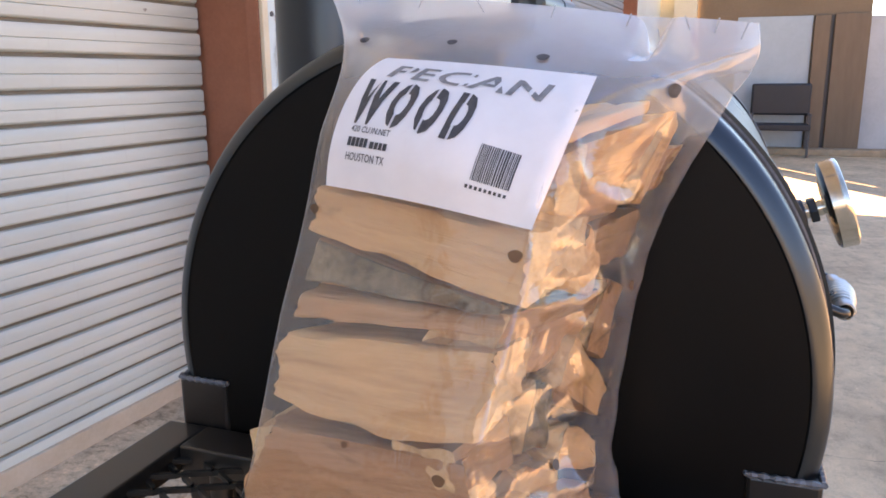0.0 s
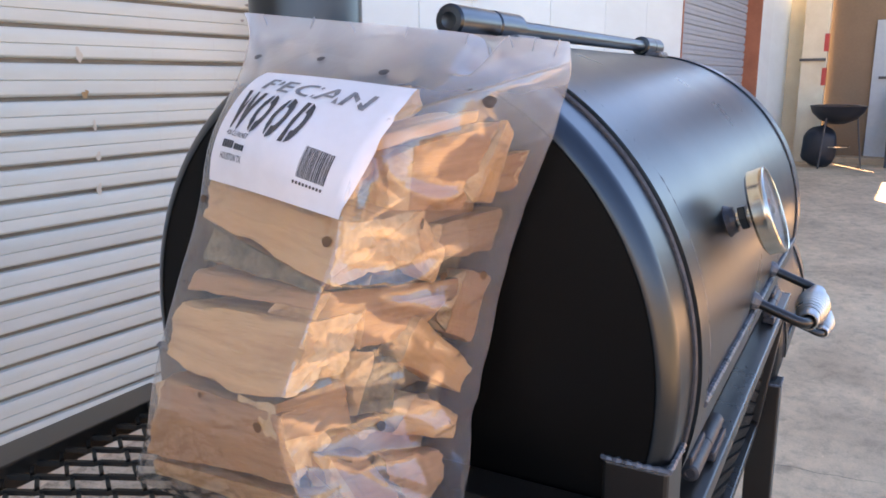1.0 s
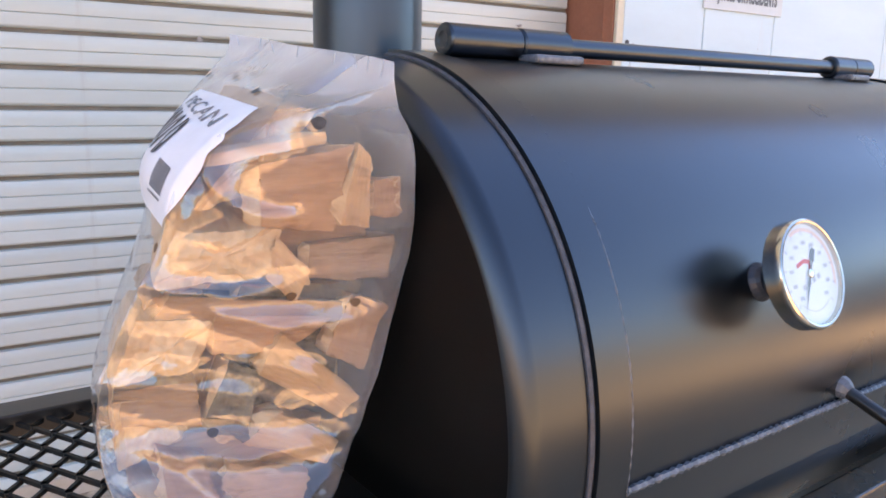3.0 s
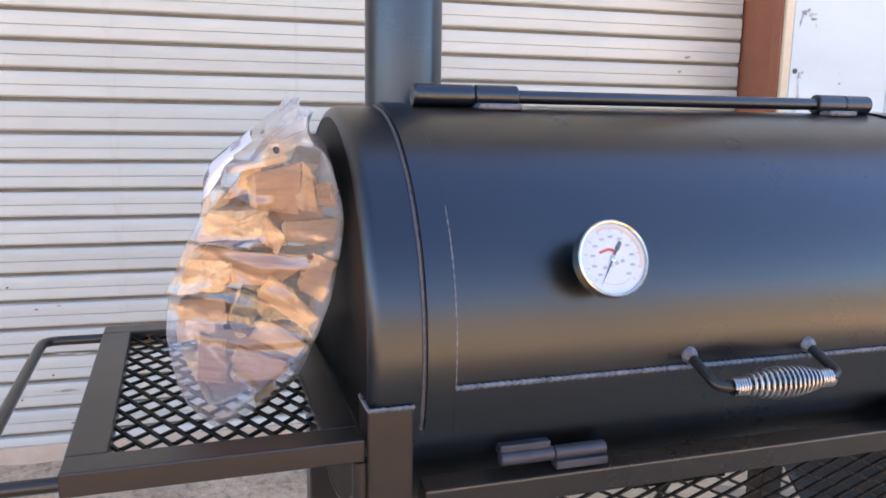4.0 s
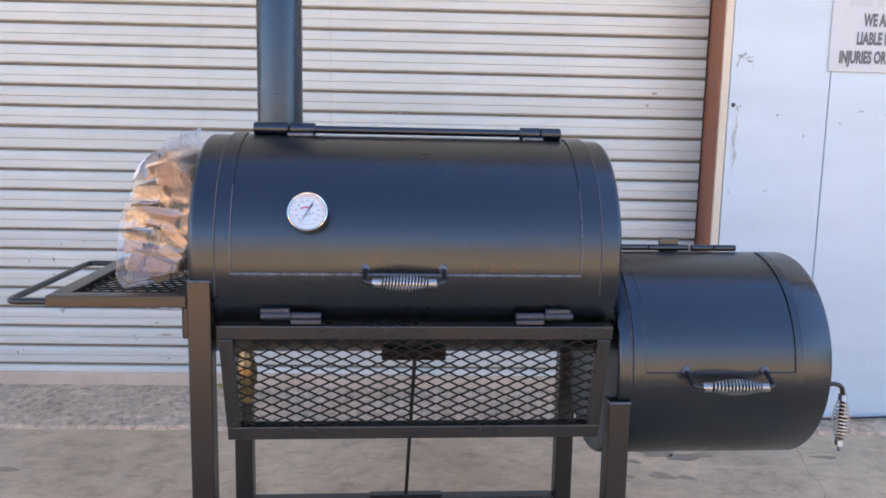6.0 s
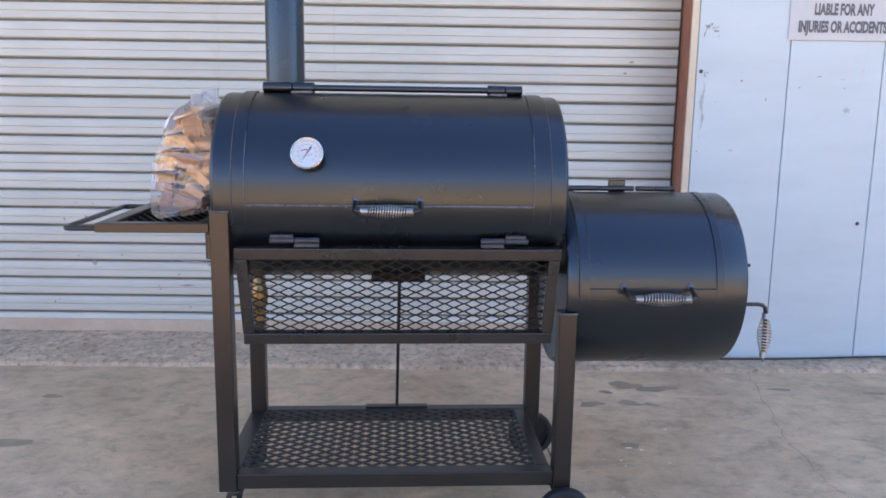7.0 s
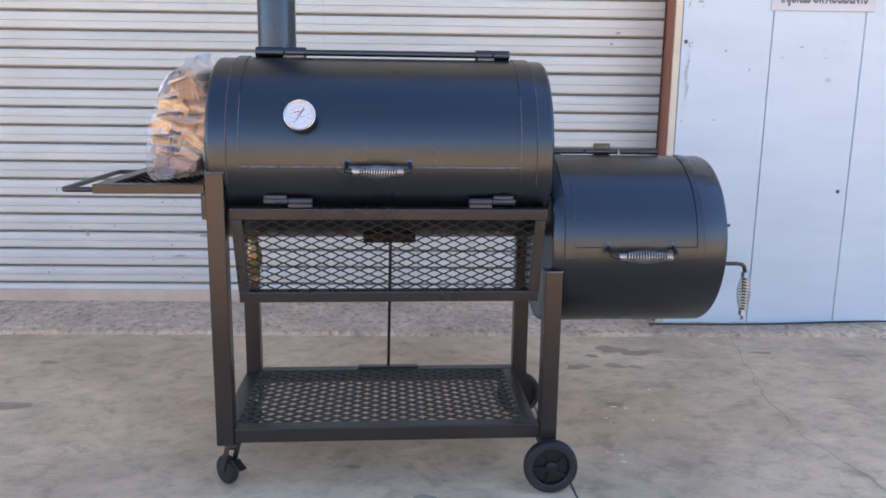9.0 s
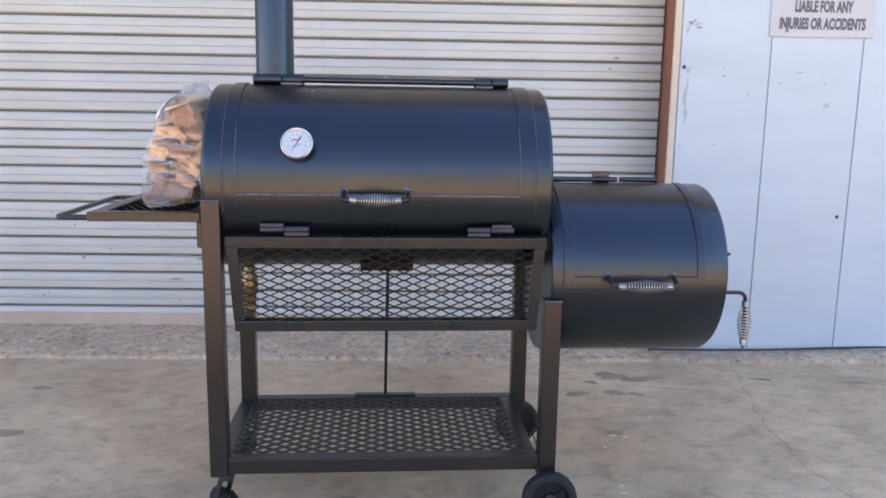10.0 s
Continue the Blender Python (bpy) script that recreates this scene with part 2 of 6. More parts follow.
WOOD_END = split_wood("sawn_pecan_end", (0.84, 0.56, 0.31), (0.64, 0.37, 0.175), 0.3)


def skin(nt, least, normal=None):
    """How much a thin sheet mirrors: the same from both of its sides, most at a glancing angle."""
    lw = add(nt, "ShaderNodeLayerWeight", Blend=0.5)
    if normal:
        nt.links.new(normal, lw.inputs["Normal"])
    p = add(nt, "ShaderNodeMath", op="POWER")
    nt.links.new(lw.outputs["Facing"], p.inputs[0])
    p.inputs[1].default_value = 4.5
    m = add(nt, "ShaderNodeMath", op="MULTIPLY_ADD")
    nt.links.new(p.outputs[0], m.inputs[0])
    m.inputs[1].default_value = 0.85
    m.inputs[2].default_value = least
    return m.outputs[0]


def film(name, haze, tint, rough):
    """Clear poly film: mostly let through, a milky part, a glossy skin with fine creases."""
    mat = bpy.data.materials.new(name)
    mat.use_nodes = True
    nt = mat.node_tree
    nt.nodes.remove(nt.nodes["Principled BSDF"])
    out = nt.nodes["Material Output"]
    clear = add(nt, "ShaderNodeBsdfTransparent", Color=(0.975, 0.965, 0.945, 1))
    milk = add(nt, "ShaderNodeBsdfTranslucent", Color=(*tint, 1))
    white = add(nt, "ShaderNodeBsdfDiffuse", Color=(*tint, 1))
    gloss = add(nt, "ShaderNodeBsdfGlossy", Color=(0.95, 0.95, 0.97, 1), Roughness=rough)
    both = nt.nodes.new("ShaderNodeMixShader")
    both.inputs[0].default_value = 0.5
    nt.links.new(milk.outputs[0], both.inputs[1])
    nt.links.new(white.outputs[0], both.inputs[2])
    v = coords(nt)
    cloudy = add(nt, "ShaderNodeMapRange")
    nt.links.new(noise_at(nt, v, 14.0, 4, 0.6), cloudy.inputs["Value"])
    cloudy.inputs["From Min"].default_value, cloudy.inputs["From Max"].default_value = 0.3, 0.7
    cloudy.inputs["To Min"].default_value, cloudy.inputs["To Max"].default_value = haze * 0.7, haze * 1.3
    sep = nt.nodes.new("ShaderNodeSeparateXYZ")
    nt.links.new(v, sep.inputs[0])
    hem = add(nt, "ShaderNodeMapRange")
    nt.links.new(sep.outputs["Z"], hem.inputs["Value"])
    hem.inputs["From Min"].default_value, hem.inputs["From Max"].default_value = 1.185, 1.270
    hem.inputs["To Min"].default_value, hem.inputs["To Max"].default_value = 0.0, 0.42
    # milkier towards the bag's inner edge
    fold = add(nt, "ShaderNodeMapRange")
    nt.links.new(sep.outputs["X"], fold.inputs["Value"])
    fold.inputs["From Min"].default_value, fold.inputs["From Max"].default_value = -0.075, -0.015
    fold.inputs["To Min"].default_value, fold.inputs["To Max"].default_value = 0.0, 0.14
    both_ = add(nt, "ShaderNodeMath", op="MAXIMUM")
    nt.links.new(fold.outputs["Result"], both_.inputs[0])
    nt.links.new(hem.outputs["Result"], both_.inputs[1])
    total = add(nt, "ShaderNodeMath", op="ADD")
    nt.links.new(cloudy.outputs["Result"], total.inputs[0])
    nt.links.new(both_.outputs[0], total.inputs[1])
    body = nt.nodes.new("ShaderNodeMixShader")
    nt.links.new(total.outputs[0], body.inputs[0])
    nt.links.new(clear.outputs[0], body.inputs[1])
    nt.links.new(both.outputs[0], body.inputs[2])
    bp2 = add(nt, "ShaderNodeBump", Strength=0.36, Distance=0.010)
    # crumpled facets: warped cells meet in sharp creases
    warp = nt.nodes.new("ShaderNodeTexNoise")
    warp.inputs["Scale"].default_value = 11.0
    nt.links.new(v, warp.inputs["Vector"])
    push = add(nt, "ShaderNodeVectorMath", op="MULTIPLY_ADD")
    nt.links.new(warp.outputs["Color"], push.inputs[0])
    push.inputs[1].default_value = (0.06, 0.06, 0.06)
    nt.links.new(v, push.inputs[2])
    cells = nt.nodes.new("ShaderNodeTexVoronoi")
    cells.inputs["Scale"].default_value = 15.0
    nt.links.new(push.outputs[0], cells.inputs["Vector"])
    crumple = add(nt, "ShaderNodeMath", op="MULTIPLY_ADD")
    nt.links.new(noise_at(nt, v, 38.0, 3, 0.6, 1.0), crumple.inputs[0])
    crumple.inputs[1].default_value = 0.16
    nt.links.new(cells.outputs["Distance"], crumple.inputs[2])
    nt.links.new(crumple.outputs[0], bp2.inputs["Height"])
    nt.links.new(bp2.outputs["Normal"], gloss.inputs["Normal"])
    top = nt.nodes.new("ShaderNodeMixShader")
    nt.links.new(skin(nt, 0.095, bp2.outputs["Normal"]), top.inputs[0])
    nt.links.new(body.outputs[0], top.inputs[1])
    nt.links.new(gloss.outputs[0], top.inputs[2])
    nt.links.new(top.outputs[0], out.inputs["Surface"])
    return mat


FILM = film("clear_poly_film", 0.10, (0.88, 0.89, 0.91), 0.070)


def paper(name):
    mat, nt, b = nodes_of(name)
    nt.links.new(ramp(nt, noise_at(nt, coords(nt), 40, 4), [(0.3, (0.74, 0.73, 0.75)), (0.7, (0.80, 0.79, 0.81))]), b.inputs["Base Color"])
    b.inputs["Roughness"].default_value = 0.38
    return mat


PAPER = paper("white_label_paper")


def lens_glass():
    """A thin clear pane: let through, with a weak glossy skin."""
    mat = bpy.data.materials.new("dial_glass")
    mat.use_nodes = True
    nt = mat.node_tree
    nt.nodes.remove(nt.nodes["Principled BSDF"])
    clear = add(nt, "ShaderNodeBsdfTransparent", Color=(0.96, 0.97, 0.97, 1))
    gloss = add(nt, "ShaderNodeBsdfGlossy", Color=(0.6, 0.6, 0.6, 1), Roughness=0.03)
    top = nt.nodes.new("ShaderNodeMixShader")
    nt.links.new(skin(nt, 0.02), top.inputs[0])
    nt.links.new(clear.outputs[0], top.inputs[1])
    nt.links.new(gloss.outputs[0], top.inputs[2])
    nt.links.new(top.outputs[0], nt.nodes["Material Output"].inputs["Surface"])
    return mat


GLASS = lens_glass()

# ---- mesh helpers ----


def link(name, bm, mat, parent=None, label="", smooth=False):
    me = bpy.data.meshes.new(name)
    bm.to_mesh(me)
    bm.free()
    if isinstance(mat, (list, tuple)):
        for m in mat:
            me.materials.append(m)
    else:
        me.materials.append(mat)
    if smooth:
        for p in me.polygons:
            p.use_smooth = True
        me.set_sharp_from_angle(angle=radians(38))
    ob = new(name, me)
    if parent:
        ob.parent = parent
    if label:
        ob["label"] = label
    return ob


part = link


def thing(name, label, category, group="", kind="", at=(0, 0, 0)):
    ob = new(name)
    ob.location = at
    return tagged(ob, label, category, group, kind)


def box(bm, lo, hi, bevel=0.0):
    m = bmesh.ops.create_cube(bm, size=1.0)
    vs = m["verts"]
    lo, hi = Vector(lo), Vector(hi)
    for v in vs:
        v.co = Vector([(lo[i] + hi[i]) / 2 + v.co[i] * (hi[i] - lo[i]) for i in range(3)])
    if bevel:
        es = list({e for v in vs for e in v.link_edges})
        bmesh.ops.bevel(bm, geom=es, offset=bevel, segments=2, affect="EDGES", profile=0.5)
    return vs


def boxed(lo, hi, bevel=0.002):
    bm = bmesh.new()
    box(bm, lo, hi, bevel)
    return bm


def bar(bm, a, b, w, h, up=(0, 0, 1), bevel=0.0):
    """A square bar from a to b, w wide and h high."""
    a, b = Vector(a), Vector(b)
    d = (b - a).normalized()
    s = d.cross(Vector(up)).normalized()
    u = s.cross(d)
    vs = []
    for p in (a, b):
        for i, j in ((-1, -1), (1, -1), (1, 1), (-1, 1)):
            vs.append(bm.verts.new(p + s * (i * w / 2) + u * (j * h / 2)))
    fs = [bm.faces.new([vs[k] for k in q]) for q in ((3, 2, 1, 0), (4, 5, 6, 7), (0, 1, 5, 4), (1, 2, 6, 5), (2, 3, 7, 6), (3, 0, 4, 7))]
    if bevel:
        bmesh.ops.bevel(bm, geom=list({e for f in fs for e in f.edges}), offset=bevel, segments=2, affect="EDGES", profile=0.5)
    return vs


def sweep(bm, pts, radius, sides=10, closed=False, caps=True):
    """A round rod along pts; radius is a number or one number per point."""
    pts = [Vector(p) for p in pts]
    n = len(pts)
    rings = []
    ref = None
    for i, p in enumerate(pts):
        if closed:
            d = pts[(i + 1) % n] - pts[i - 1]
        else:
            d = pts[min(i + 1, n - 1)] - pts[max(i - 1, 0)]
        d.normalize()
        if ref is None:
            ref = Vector((0, 0, 1)) if abs(d.z) < 0.9 else Vector((1, 0, 0))
        s = d.cross(ref).normalized()
        ref = s.cross(d).normalized()
        r = radius[i] if isinstance(radius, (list, tuple)) else radius
        rings.append([bm.verts.new(p + (s * math.cos(a) + ref * math.sin(a)) * r) for a in [2 * math.pi * k / sides for k in range(sides)]])
    for i in range(n if closed else n - 1):
        r0, r1 = rings[i], rings[(i + 1) % n]
        for k in range(sides):
            bm.faces.new((r0[k], r0[(k + 1) % sides], r1[(k + 1) % sides], r1[k]))
    if caps and not closed:
        bm.faces.new(rings[0][::-1])
        bm.faces.new(rings[-1])
    return rings


def lathe(bm, profile, origin, axis, sides=48):
    """Revolves (along, radius) pairs round an axis through origin."""
    axis = Vector(axis).normalized()
    ref = Vector((0, 0, 1)) if abs(axis.z) < 0.9 else Vector((1, 0, 0))
    s = axis.cross(ref).normalized()
    u = s.cross(axis)
    o = Vector(origin)
    rings = []
    for al, r in profile:
        if r < 1e-6:
            rings.append([bm.verts.new(o + axis * al)])
        else:
            rings.append([bm.verts.new(o + axis * al + (s * math.cos(a) + u * math.sin(a)) * r) for a in [2 * math.pi * k / sides for k in range(sides)]])
    for r0, r1 in zip(rings, rings[1:]):
        for k in range(sides):
            q = [r0[k % len(r0)], r0[(k + 1) % len(r0)], r1[(k + 1) % len(r1)], r1[k % len(r1)]]
            q = list(dict.fromkeys(q))
            if len(q) > 2:
                bm.faces.new(q)
    bmesh.ops.recalc_face_normals(bm, faces=bm.faces[:])
    return rings


def arc_plate(bm, x0, x1, r0, r1, a0, a1, cy, cz, n=40):
    """A curved plate on a drum along x: from angle a0 to a1 (0 is the front, 90 the top), between radii r0 and r1."""
    rows = []
    for i in range(n + 1):
        a = radians(a0 + (a1 - a0) * i / n)
        c, s = math.cos(a), math.sin(a)
        rows.append([bm.verts.new((x, cy - r * c, cz + r * s)) for x, r in ((x0, r0), (x1, r0), (x1, r1), (x0, r1))])
    for p, q in zip(rows, rows[1:]):
        for k in range(4):
            bm.faces.new((p[k], p[(k + 1) % 4], q[(k + 1) % 4], q[k]))
    bm.faces.new(rows[0][::-1])
    bm.faces.new(rows[-1])
    bmesh.ops.recalc_face_normals(bm, faces=bm.faces[:])


def bead(bm, pts, r=0.003, step=0.0035, seed=1):
    """A weld bead: a rod with ripples along the points."""
    rnd = random.Random(seed)
    pts = [Vector(p) for p in pts]
    out, rad = [], []
    for a, b in zip(pts, pts[1:]):
        n = max(1, int((b - a).length / step))
        for k in range(n):
            out.append(a.lerp(b, k / n))
            rad.append(r * (0.72 + 0.4 * (len(out) % 2) + rnd.uniform(-0.12, 0.12)))
    out.append(pts[-1])
    rad.append(r * 0.7)
    sweep(bm, out, rad, 6)


def on_drum(x, a, r, cy, cz):
    return Vector((x, cy - r * math.cos(radians(a)), cz + r * math.sin(radians(a))))


def expanded(u0, u1, v0, v1, lw, sw, strand, place):
    """Expanded metal in a u by v rectangle: diamonds lw long in u and sw in v; place(u, v, n) gives the point."""
    bm = bmesh.new()
    w, t = strand / 2, strand * 0.5
    rows = int(math.ceil((v1 - v0) / (sw / 2)))
    cols = int(math.ceil((u1 - u0) / lw)) + 1

    def piece(a, b):
        (au, av), (bu, bv) = a, b
        # clip to the rectangle
        t0, t1 = 0.0, 1.0
        for p, d, lo, hi in ((au, bu - au, u0, u1), (av, bv - av, v0, v1)):
            if abs(d) < 1e-9:
                if p < lo or p > hi:
                    return
                continue
            k0, k1 = (lo - p) / d, (hi - p) / d
            if k0 > k1:
                k0, k1 = k1, k0
            t0, t1 = max(t0, k0), min(t1, k1)
        if t1 - t0 < 0.02:
            return
        a2 = (au + (bu - au) * t0, av + (bv - av) * t0)
        b2 = (au + (bu - au) * t1, av + (bv - av) * t1)
        vs = []
        for (pu, pv), tilt in ((a2, t), (b2, -t)):
            for i, j in ((-w, -t), (w, -t), (w, t), (-w, t)):
                vs.append(bm.verts.new(place(pu, pv + i, j + tilt * 0.6)))
        for q in ((0, 1, 5, 4), (1, 2, 6, 5), (2, 3, 7, 6), (3, 0, 4, 7)):
            bm.faces.new([vs[k] for k in q])

    for r in range(rows):
        v = v0 + r * sw / 2
        for c in range(-1, cols):
            off = (r % 2) * lw / 2
            u = u0 + c * lw + off
            flat = lw * 0.12
            piece((u + flat / 2, v), (u + lw / 2 - flat / 2, v + sw / 2))
            piece((u + lw - flat / 2, v), (u + lw / 2 + flat / 2, v + sw / 2))
            piece((u + lw / 2 - flat / 2, v + sw / 2), (u + lw / 2 + flat / 2, v + sw / 2))
    bmesh.ops.recalc_face_normals(bm, faces=bm.faces[:])
    return bm


def lettering(text, size, place, bold=0.0, align="LEFT", shear=0.0, squeeze=1.0, stencil=()):
    """A bmesh of the text in the built-in font; place(u, v) lays it on its surface. stencil: fractions of each letter's width that are cut away."""
    cu = bpy.data.curves.new("text", "FONT")
    cu.body = text
    cu.size = size
    cu.align_x = align
    cu.offset = bold
    cu.shear = shear
    cu.resolution_u = 3
    ob = bpy.data.objects.new("text", cu)
    scene.collection.objects.link(ob)
    dg = bpy.context.evaluated_depsgraph_get()
    me = bpy.data.meshes.new_from_object(ob.evaluated_get(dg))
    bm = bmesh.new()
    bm.from_mesh(me)
    bpy.data.objects.remove(ob)
    bpy.data.meshes.remove(me)
    bpy.data.curves.remove(cu)
    if bm.verts:
        xs = [v.co.x for v in bm.verts]
        lo, hi = min(xs), max(xs)
        for cut in stencil:
            x = lo + (hi - lo) * cut
            for s in (-1, 1):
                geom = bm.verts[:] + bm.edges[:] + bm.faces[:]
                bmesh.ops.bisect_plane(bm, geom=geom, plane_co=(x + s * size * 0.045, 0, 0), plane_no=(1, 0, 0))
            kill = [f for f in bm.faces if abs(f.calc_center_median().x - x) < size * 0.044]
            bmesh.ops.delete(bm, geom=kill, context="FACES")
        # split long faces so that the letters can follow a curved surface
        bmesh.ops.triangulate(bm, faces=bm.faces[:])
        bmesh.ops.subdivide_edges(bm, edges=[e for e in bm.edges if e.calc_length() > size * 0.3], cuts=1)
        for v in bm.verts:
            v.co = place(v.co.x * squeeze, v.co.y)
    return bm

# ---- ground ----
FLOOR_EDGE = 1.207         # where the slab meets the ramp in front of the door
WALL_Y = 1.36              # face of the white sheet wall
DOOR_Y = 1.66              # face of the roll-up curtain
JAMB_X = 1.846             # right end of the door opening


def shed_frame(drop=0.0556):
    """The shed stands a little askew to the cooker; its own plan is set out square and laid in by this pose."""
    return (Matrix.Translation((2.002, 1.409, -drop)) @ Matrix.Rotation(radians(-2.5), 4, "Z")
            @ Matrix.Diagonal((1.018, 1.10, 1.04, 1)) @ Matrix.Translation((-1.905, -WALL_Y, 0)))


bm = bmesh.new()
xs = [-400, -60, -20, -8, -4, 1.088, 1.094, 4.5, 8, 14, 30, 80, 400]
ys = [-400, -80, -30, -12, -6, -2.5, 1.5, 5, 20, 80, 400]
grid = [[bm.verts.new((x, y, 0.0)) for x in xs] for y in ys]
for j in range(len(ys) - 1):
    for i in range(len(xs) - 1):
        f = bm.faces.new((grid[j][i], grid[j][i + 1], grid[j + 1][i + 1], grid[j + 1][i]))
        # outer zones are added to tune bounce light and the drum's reflections
        f.material_index = (2 if ys[j] < -6.1 else 1 if xs[i] > 13.9 or (xs[i] > 7.9 and ys[j] < -2.6) else 0)
ground = link("ground", bm, [FLOOR, ASPHALT, YARD])
tagged(ground, "worn grey concrete slab with oil stains and a cut joint", "ground", kind="structure")


def flat_patch(name, cx, cy, rx, ry, z, mat, parent, seed, label=""):
    rnd = random.Random(seed)
    bm = bmesh.new()
    n = 28
    vs = []
    ph = [rnd.uniform(0, 6.28) for _ in range(4)]
    for k in range(n):
        a = 2 * math.pi * k / n
        r = 1 + 0.22 * math.sin(2 * a + ph[0]) + 0.14 * math.sin(3 * a + ph[1]) + 0.09 * math.sin(5 * a + ph[2]) + 0.06 * math.sin(9 * a + ph[3])
        vs.append(bm.verts.new((cx + rx * r * math.cos(a), cy + ry * r * math.sin(a), z)))
    bm.faces.new(vs)
    return part(name, bm, mat, parent, label)


OIL = surface("oil_stain", (0.29, 0.215, 0.15), (0.46, 0.335, 0.23), 9.0, (0.7, 0.88), fine=60, spec=0.3)
CRACK = surface("crack_shadow", (0.05, 0.046, 0.042), (0.10, 0.09, 0.08), 12.0, (0.8, 0.9))

for k, (x, y, rx, ry) in enumerate([(1.60, 1.05, 0.075, 0.05), (1.73, 1.00, 0.10, 0.035), (1.375, 0.81, 0.05, 0.035), (1.55, 0.82, 0.05, 0.03),
                                    (1.64, 0.80, 0.035, 0.02), (1.48, 0.96, 0.03, 0.02), (1.42, 0.37, 0.03, 0.03), (-0.95, 0.45, 0.09, 0.03),
                                    (-1.02, 0.95, 0.05, 0.02), (0.62, -0.33, 0.03, 0.025), (2.32, 0.98, 0.05, 0.02), (2.75, 0.92, 0.05, 0.02), (0.40, -0.12, 0.03, 0.012)]):
    flat_patch("stain", x, y, rx, ry, 0.0012, OIL, ground, 30 + k)

CHIP = surface("pale_chip", (0.86, 0.80, 0.72), (0.92, 0.88, 0.82), 60.0, (0.5, 0.7))
for k, (x, y, r) in enumerate([(1.406, 0.345, 0.011), (1.450, 0.326, 0.008), (1.345, 0.236, 0.006), (1.313, -0.072, 0.007), (1.304, -0.122, 0.009), (1.272, -0.045, 0.005),
                               (1.349, 0.189, 0.004), (1.52, 0.21, 0.005), (1.61, 0.52, 0.006), (0.55, 1.12, 0.006), (0.12, 1.16, 0.005), (1.18, 1.15, 0.007)]):
    flat_patch("chip", x, y, r, r * 0.6, 0.0020, CHIP, ground, 60 + k)


def crack_line(name, pts, width, parent, seed):
    rnd = random.Random(seed)
    fine = []
    for a, b in zip(pts, pts[1:]):
        n = max(2, int(math.dist(a, b) / 0.05))
        for k in range(n):
            t = k / n
            fine.append((a[0] + (b[0] - a[0]) * t + rnd.uniform(-0.01, 0.01), a[1] + (b[1] - a[1]) * t + rnd.uniform(-0.01, 0.01)))
    fine.append(pts[-1])
    bm = bmesh.new()
    l, r = [], []
    for k, p in enumerate(fine):
        w = width * rnd.uniform(0.4, 1.2)
        l.append(bm.verts.new((p[0] - w, p[1], 0.0016)))
        r.append(bm.verts.new((p[0] + w, p[1], 0.0016)))
    for k in range(len(fine) - 1):
        bm.faces.new((l[k], r[k], r[k + 1], l[k + 1]))
    return part(name, bm, CRACK, parent)


crack_line("crack", [(2.28, 1.25), (2.18, 0.86), (2.06, 0.40), (2.03, 0.03), (2.10, -0.5), (2.2, -1.2)], 0.0010, ground, 5)
crack_line("crack", [(2.75, 1.22), (2.80, 0.8), (2.95, 0.3)], 0.0006, ground, 6)
# saw-cut joint in the slab, running out from under the cooker
bm = bmesh.new()
box(bm, (1.088, -6.0, 0.0005), (1.094, 0.55, 0.0014))
part("saw_cut", bm, CRACK, ground)

# ramp of rough concrete up to the door sill
bm = bmesh.new()
rnd = random.Random(3)
nx, ny = 260, 14
rows = []
for j in range(ny + 1):
    v = j / ny
    row = []
    for i in range(nx + 1):
        x = -3.4 + 11.2 * i / nx
        edge = FLOOR_EDGE + 0.014 * noise.noise((x * 3, 0, 1)) + 0.008 * noise.noise((x * 11, 0, 4))
        y = edge + (DOOR_Y + 0.06 - edge) * max(0.0, (v - 1 / ny) * ny / (ny - 1)) + (0.006 if j else 0)
        z = (-0.004 if j == 0 else 0.014) + 0.038 * min(1, v * 1.08) ** 0.9 + (0.006 * noise.noise((x * 6, y * 9, 2)) + 0.004 * noise.noise((x * 19, y * 24, 7))) * (0 < j < ny)
        row.append(bm.verts.new((x, y, z)))
    rows.append(row)
for a, b in zip(rows, rows[1:]):
    for i in range(nx):
        bm.faces.new((a[i], a[i + 1], b[i + 1], b[i]))
ramp_ob = link("door_ramp", bm, KERB, smooth=False)
ramp_ob.matrix_world = shed_frame(0.0)
tagged(ramp_ob, "rough broken concrete ramp under the roll-up door", "ramp", kind="structure")

# ---- shed wall with the roll-up doors ----
# the upper wall is out of view; height set for shade and reflection
WALL_TOP = 8.0
wall = thing("wall_north", "white painted sheet-metal shed wall with panel seams", "wall", kind="structure")
wall.matrix_world = shed_frame()


def wall_piece(name, lo, hi, mat=WALL, bevel=0.0):
    return part(name, boxed(lo, hi, bevel), mat, wall)


seams = [JAMB_X + 0.036, 2.332, 2.792, 3.7, 4.6, 5.5, 6.53]
for a, b in zip(seams, seams[1:]):
    wall_piece("panel", (a + 0.0022, WALL_Y, 0.045), (b - 0.0022, WALL_Y + 0.12, WALL_TOP), bevel=0.003)
wall_piece("panel", (10.26, WALL_Y, 0.0), (11.1, WALL_Y + 0.12, WALL_TOP), bevel=0.003)
# kept low so that sun passes over it onto the ground
wall_piece("low_panel", (11.103, WALL_Y, 0.0), (12.9, WALL_Y + 0.12, 2.6), bevel=0.003)
wall_piece("backing", (JAMB_X + 0.085, WALL_Y + 0.005 + 0.006, 0.0), (6.52, WALL_Y + 0.30, WALL_TOP - 0.01), GREY_DOOR)
wall_piece("panel", (-9.0, WALL_Y, 0.0), (-2.55, WALL_Y + 0.3, WALL_TOP), bevel=0.003)
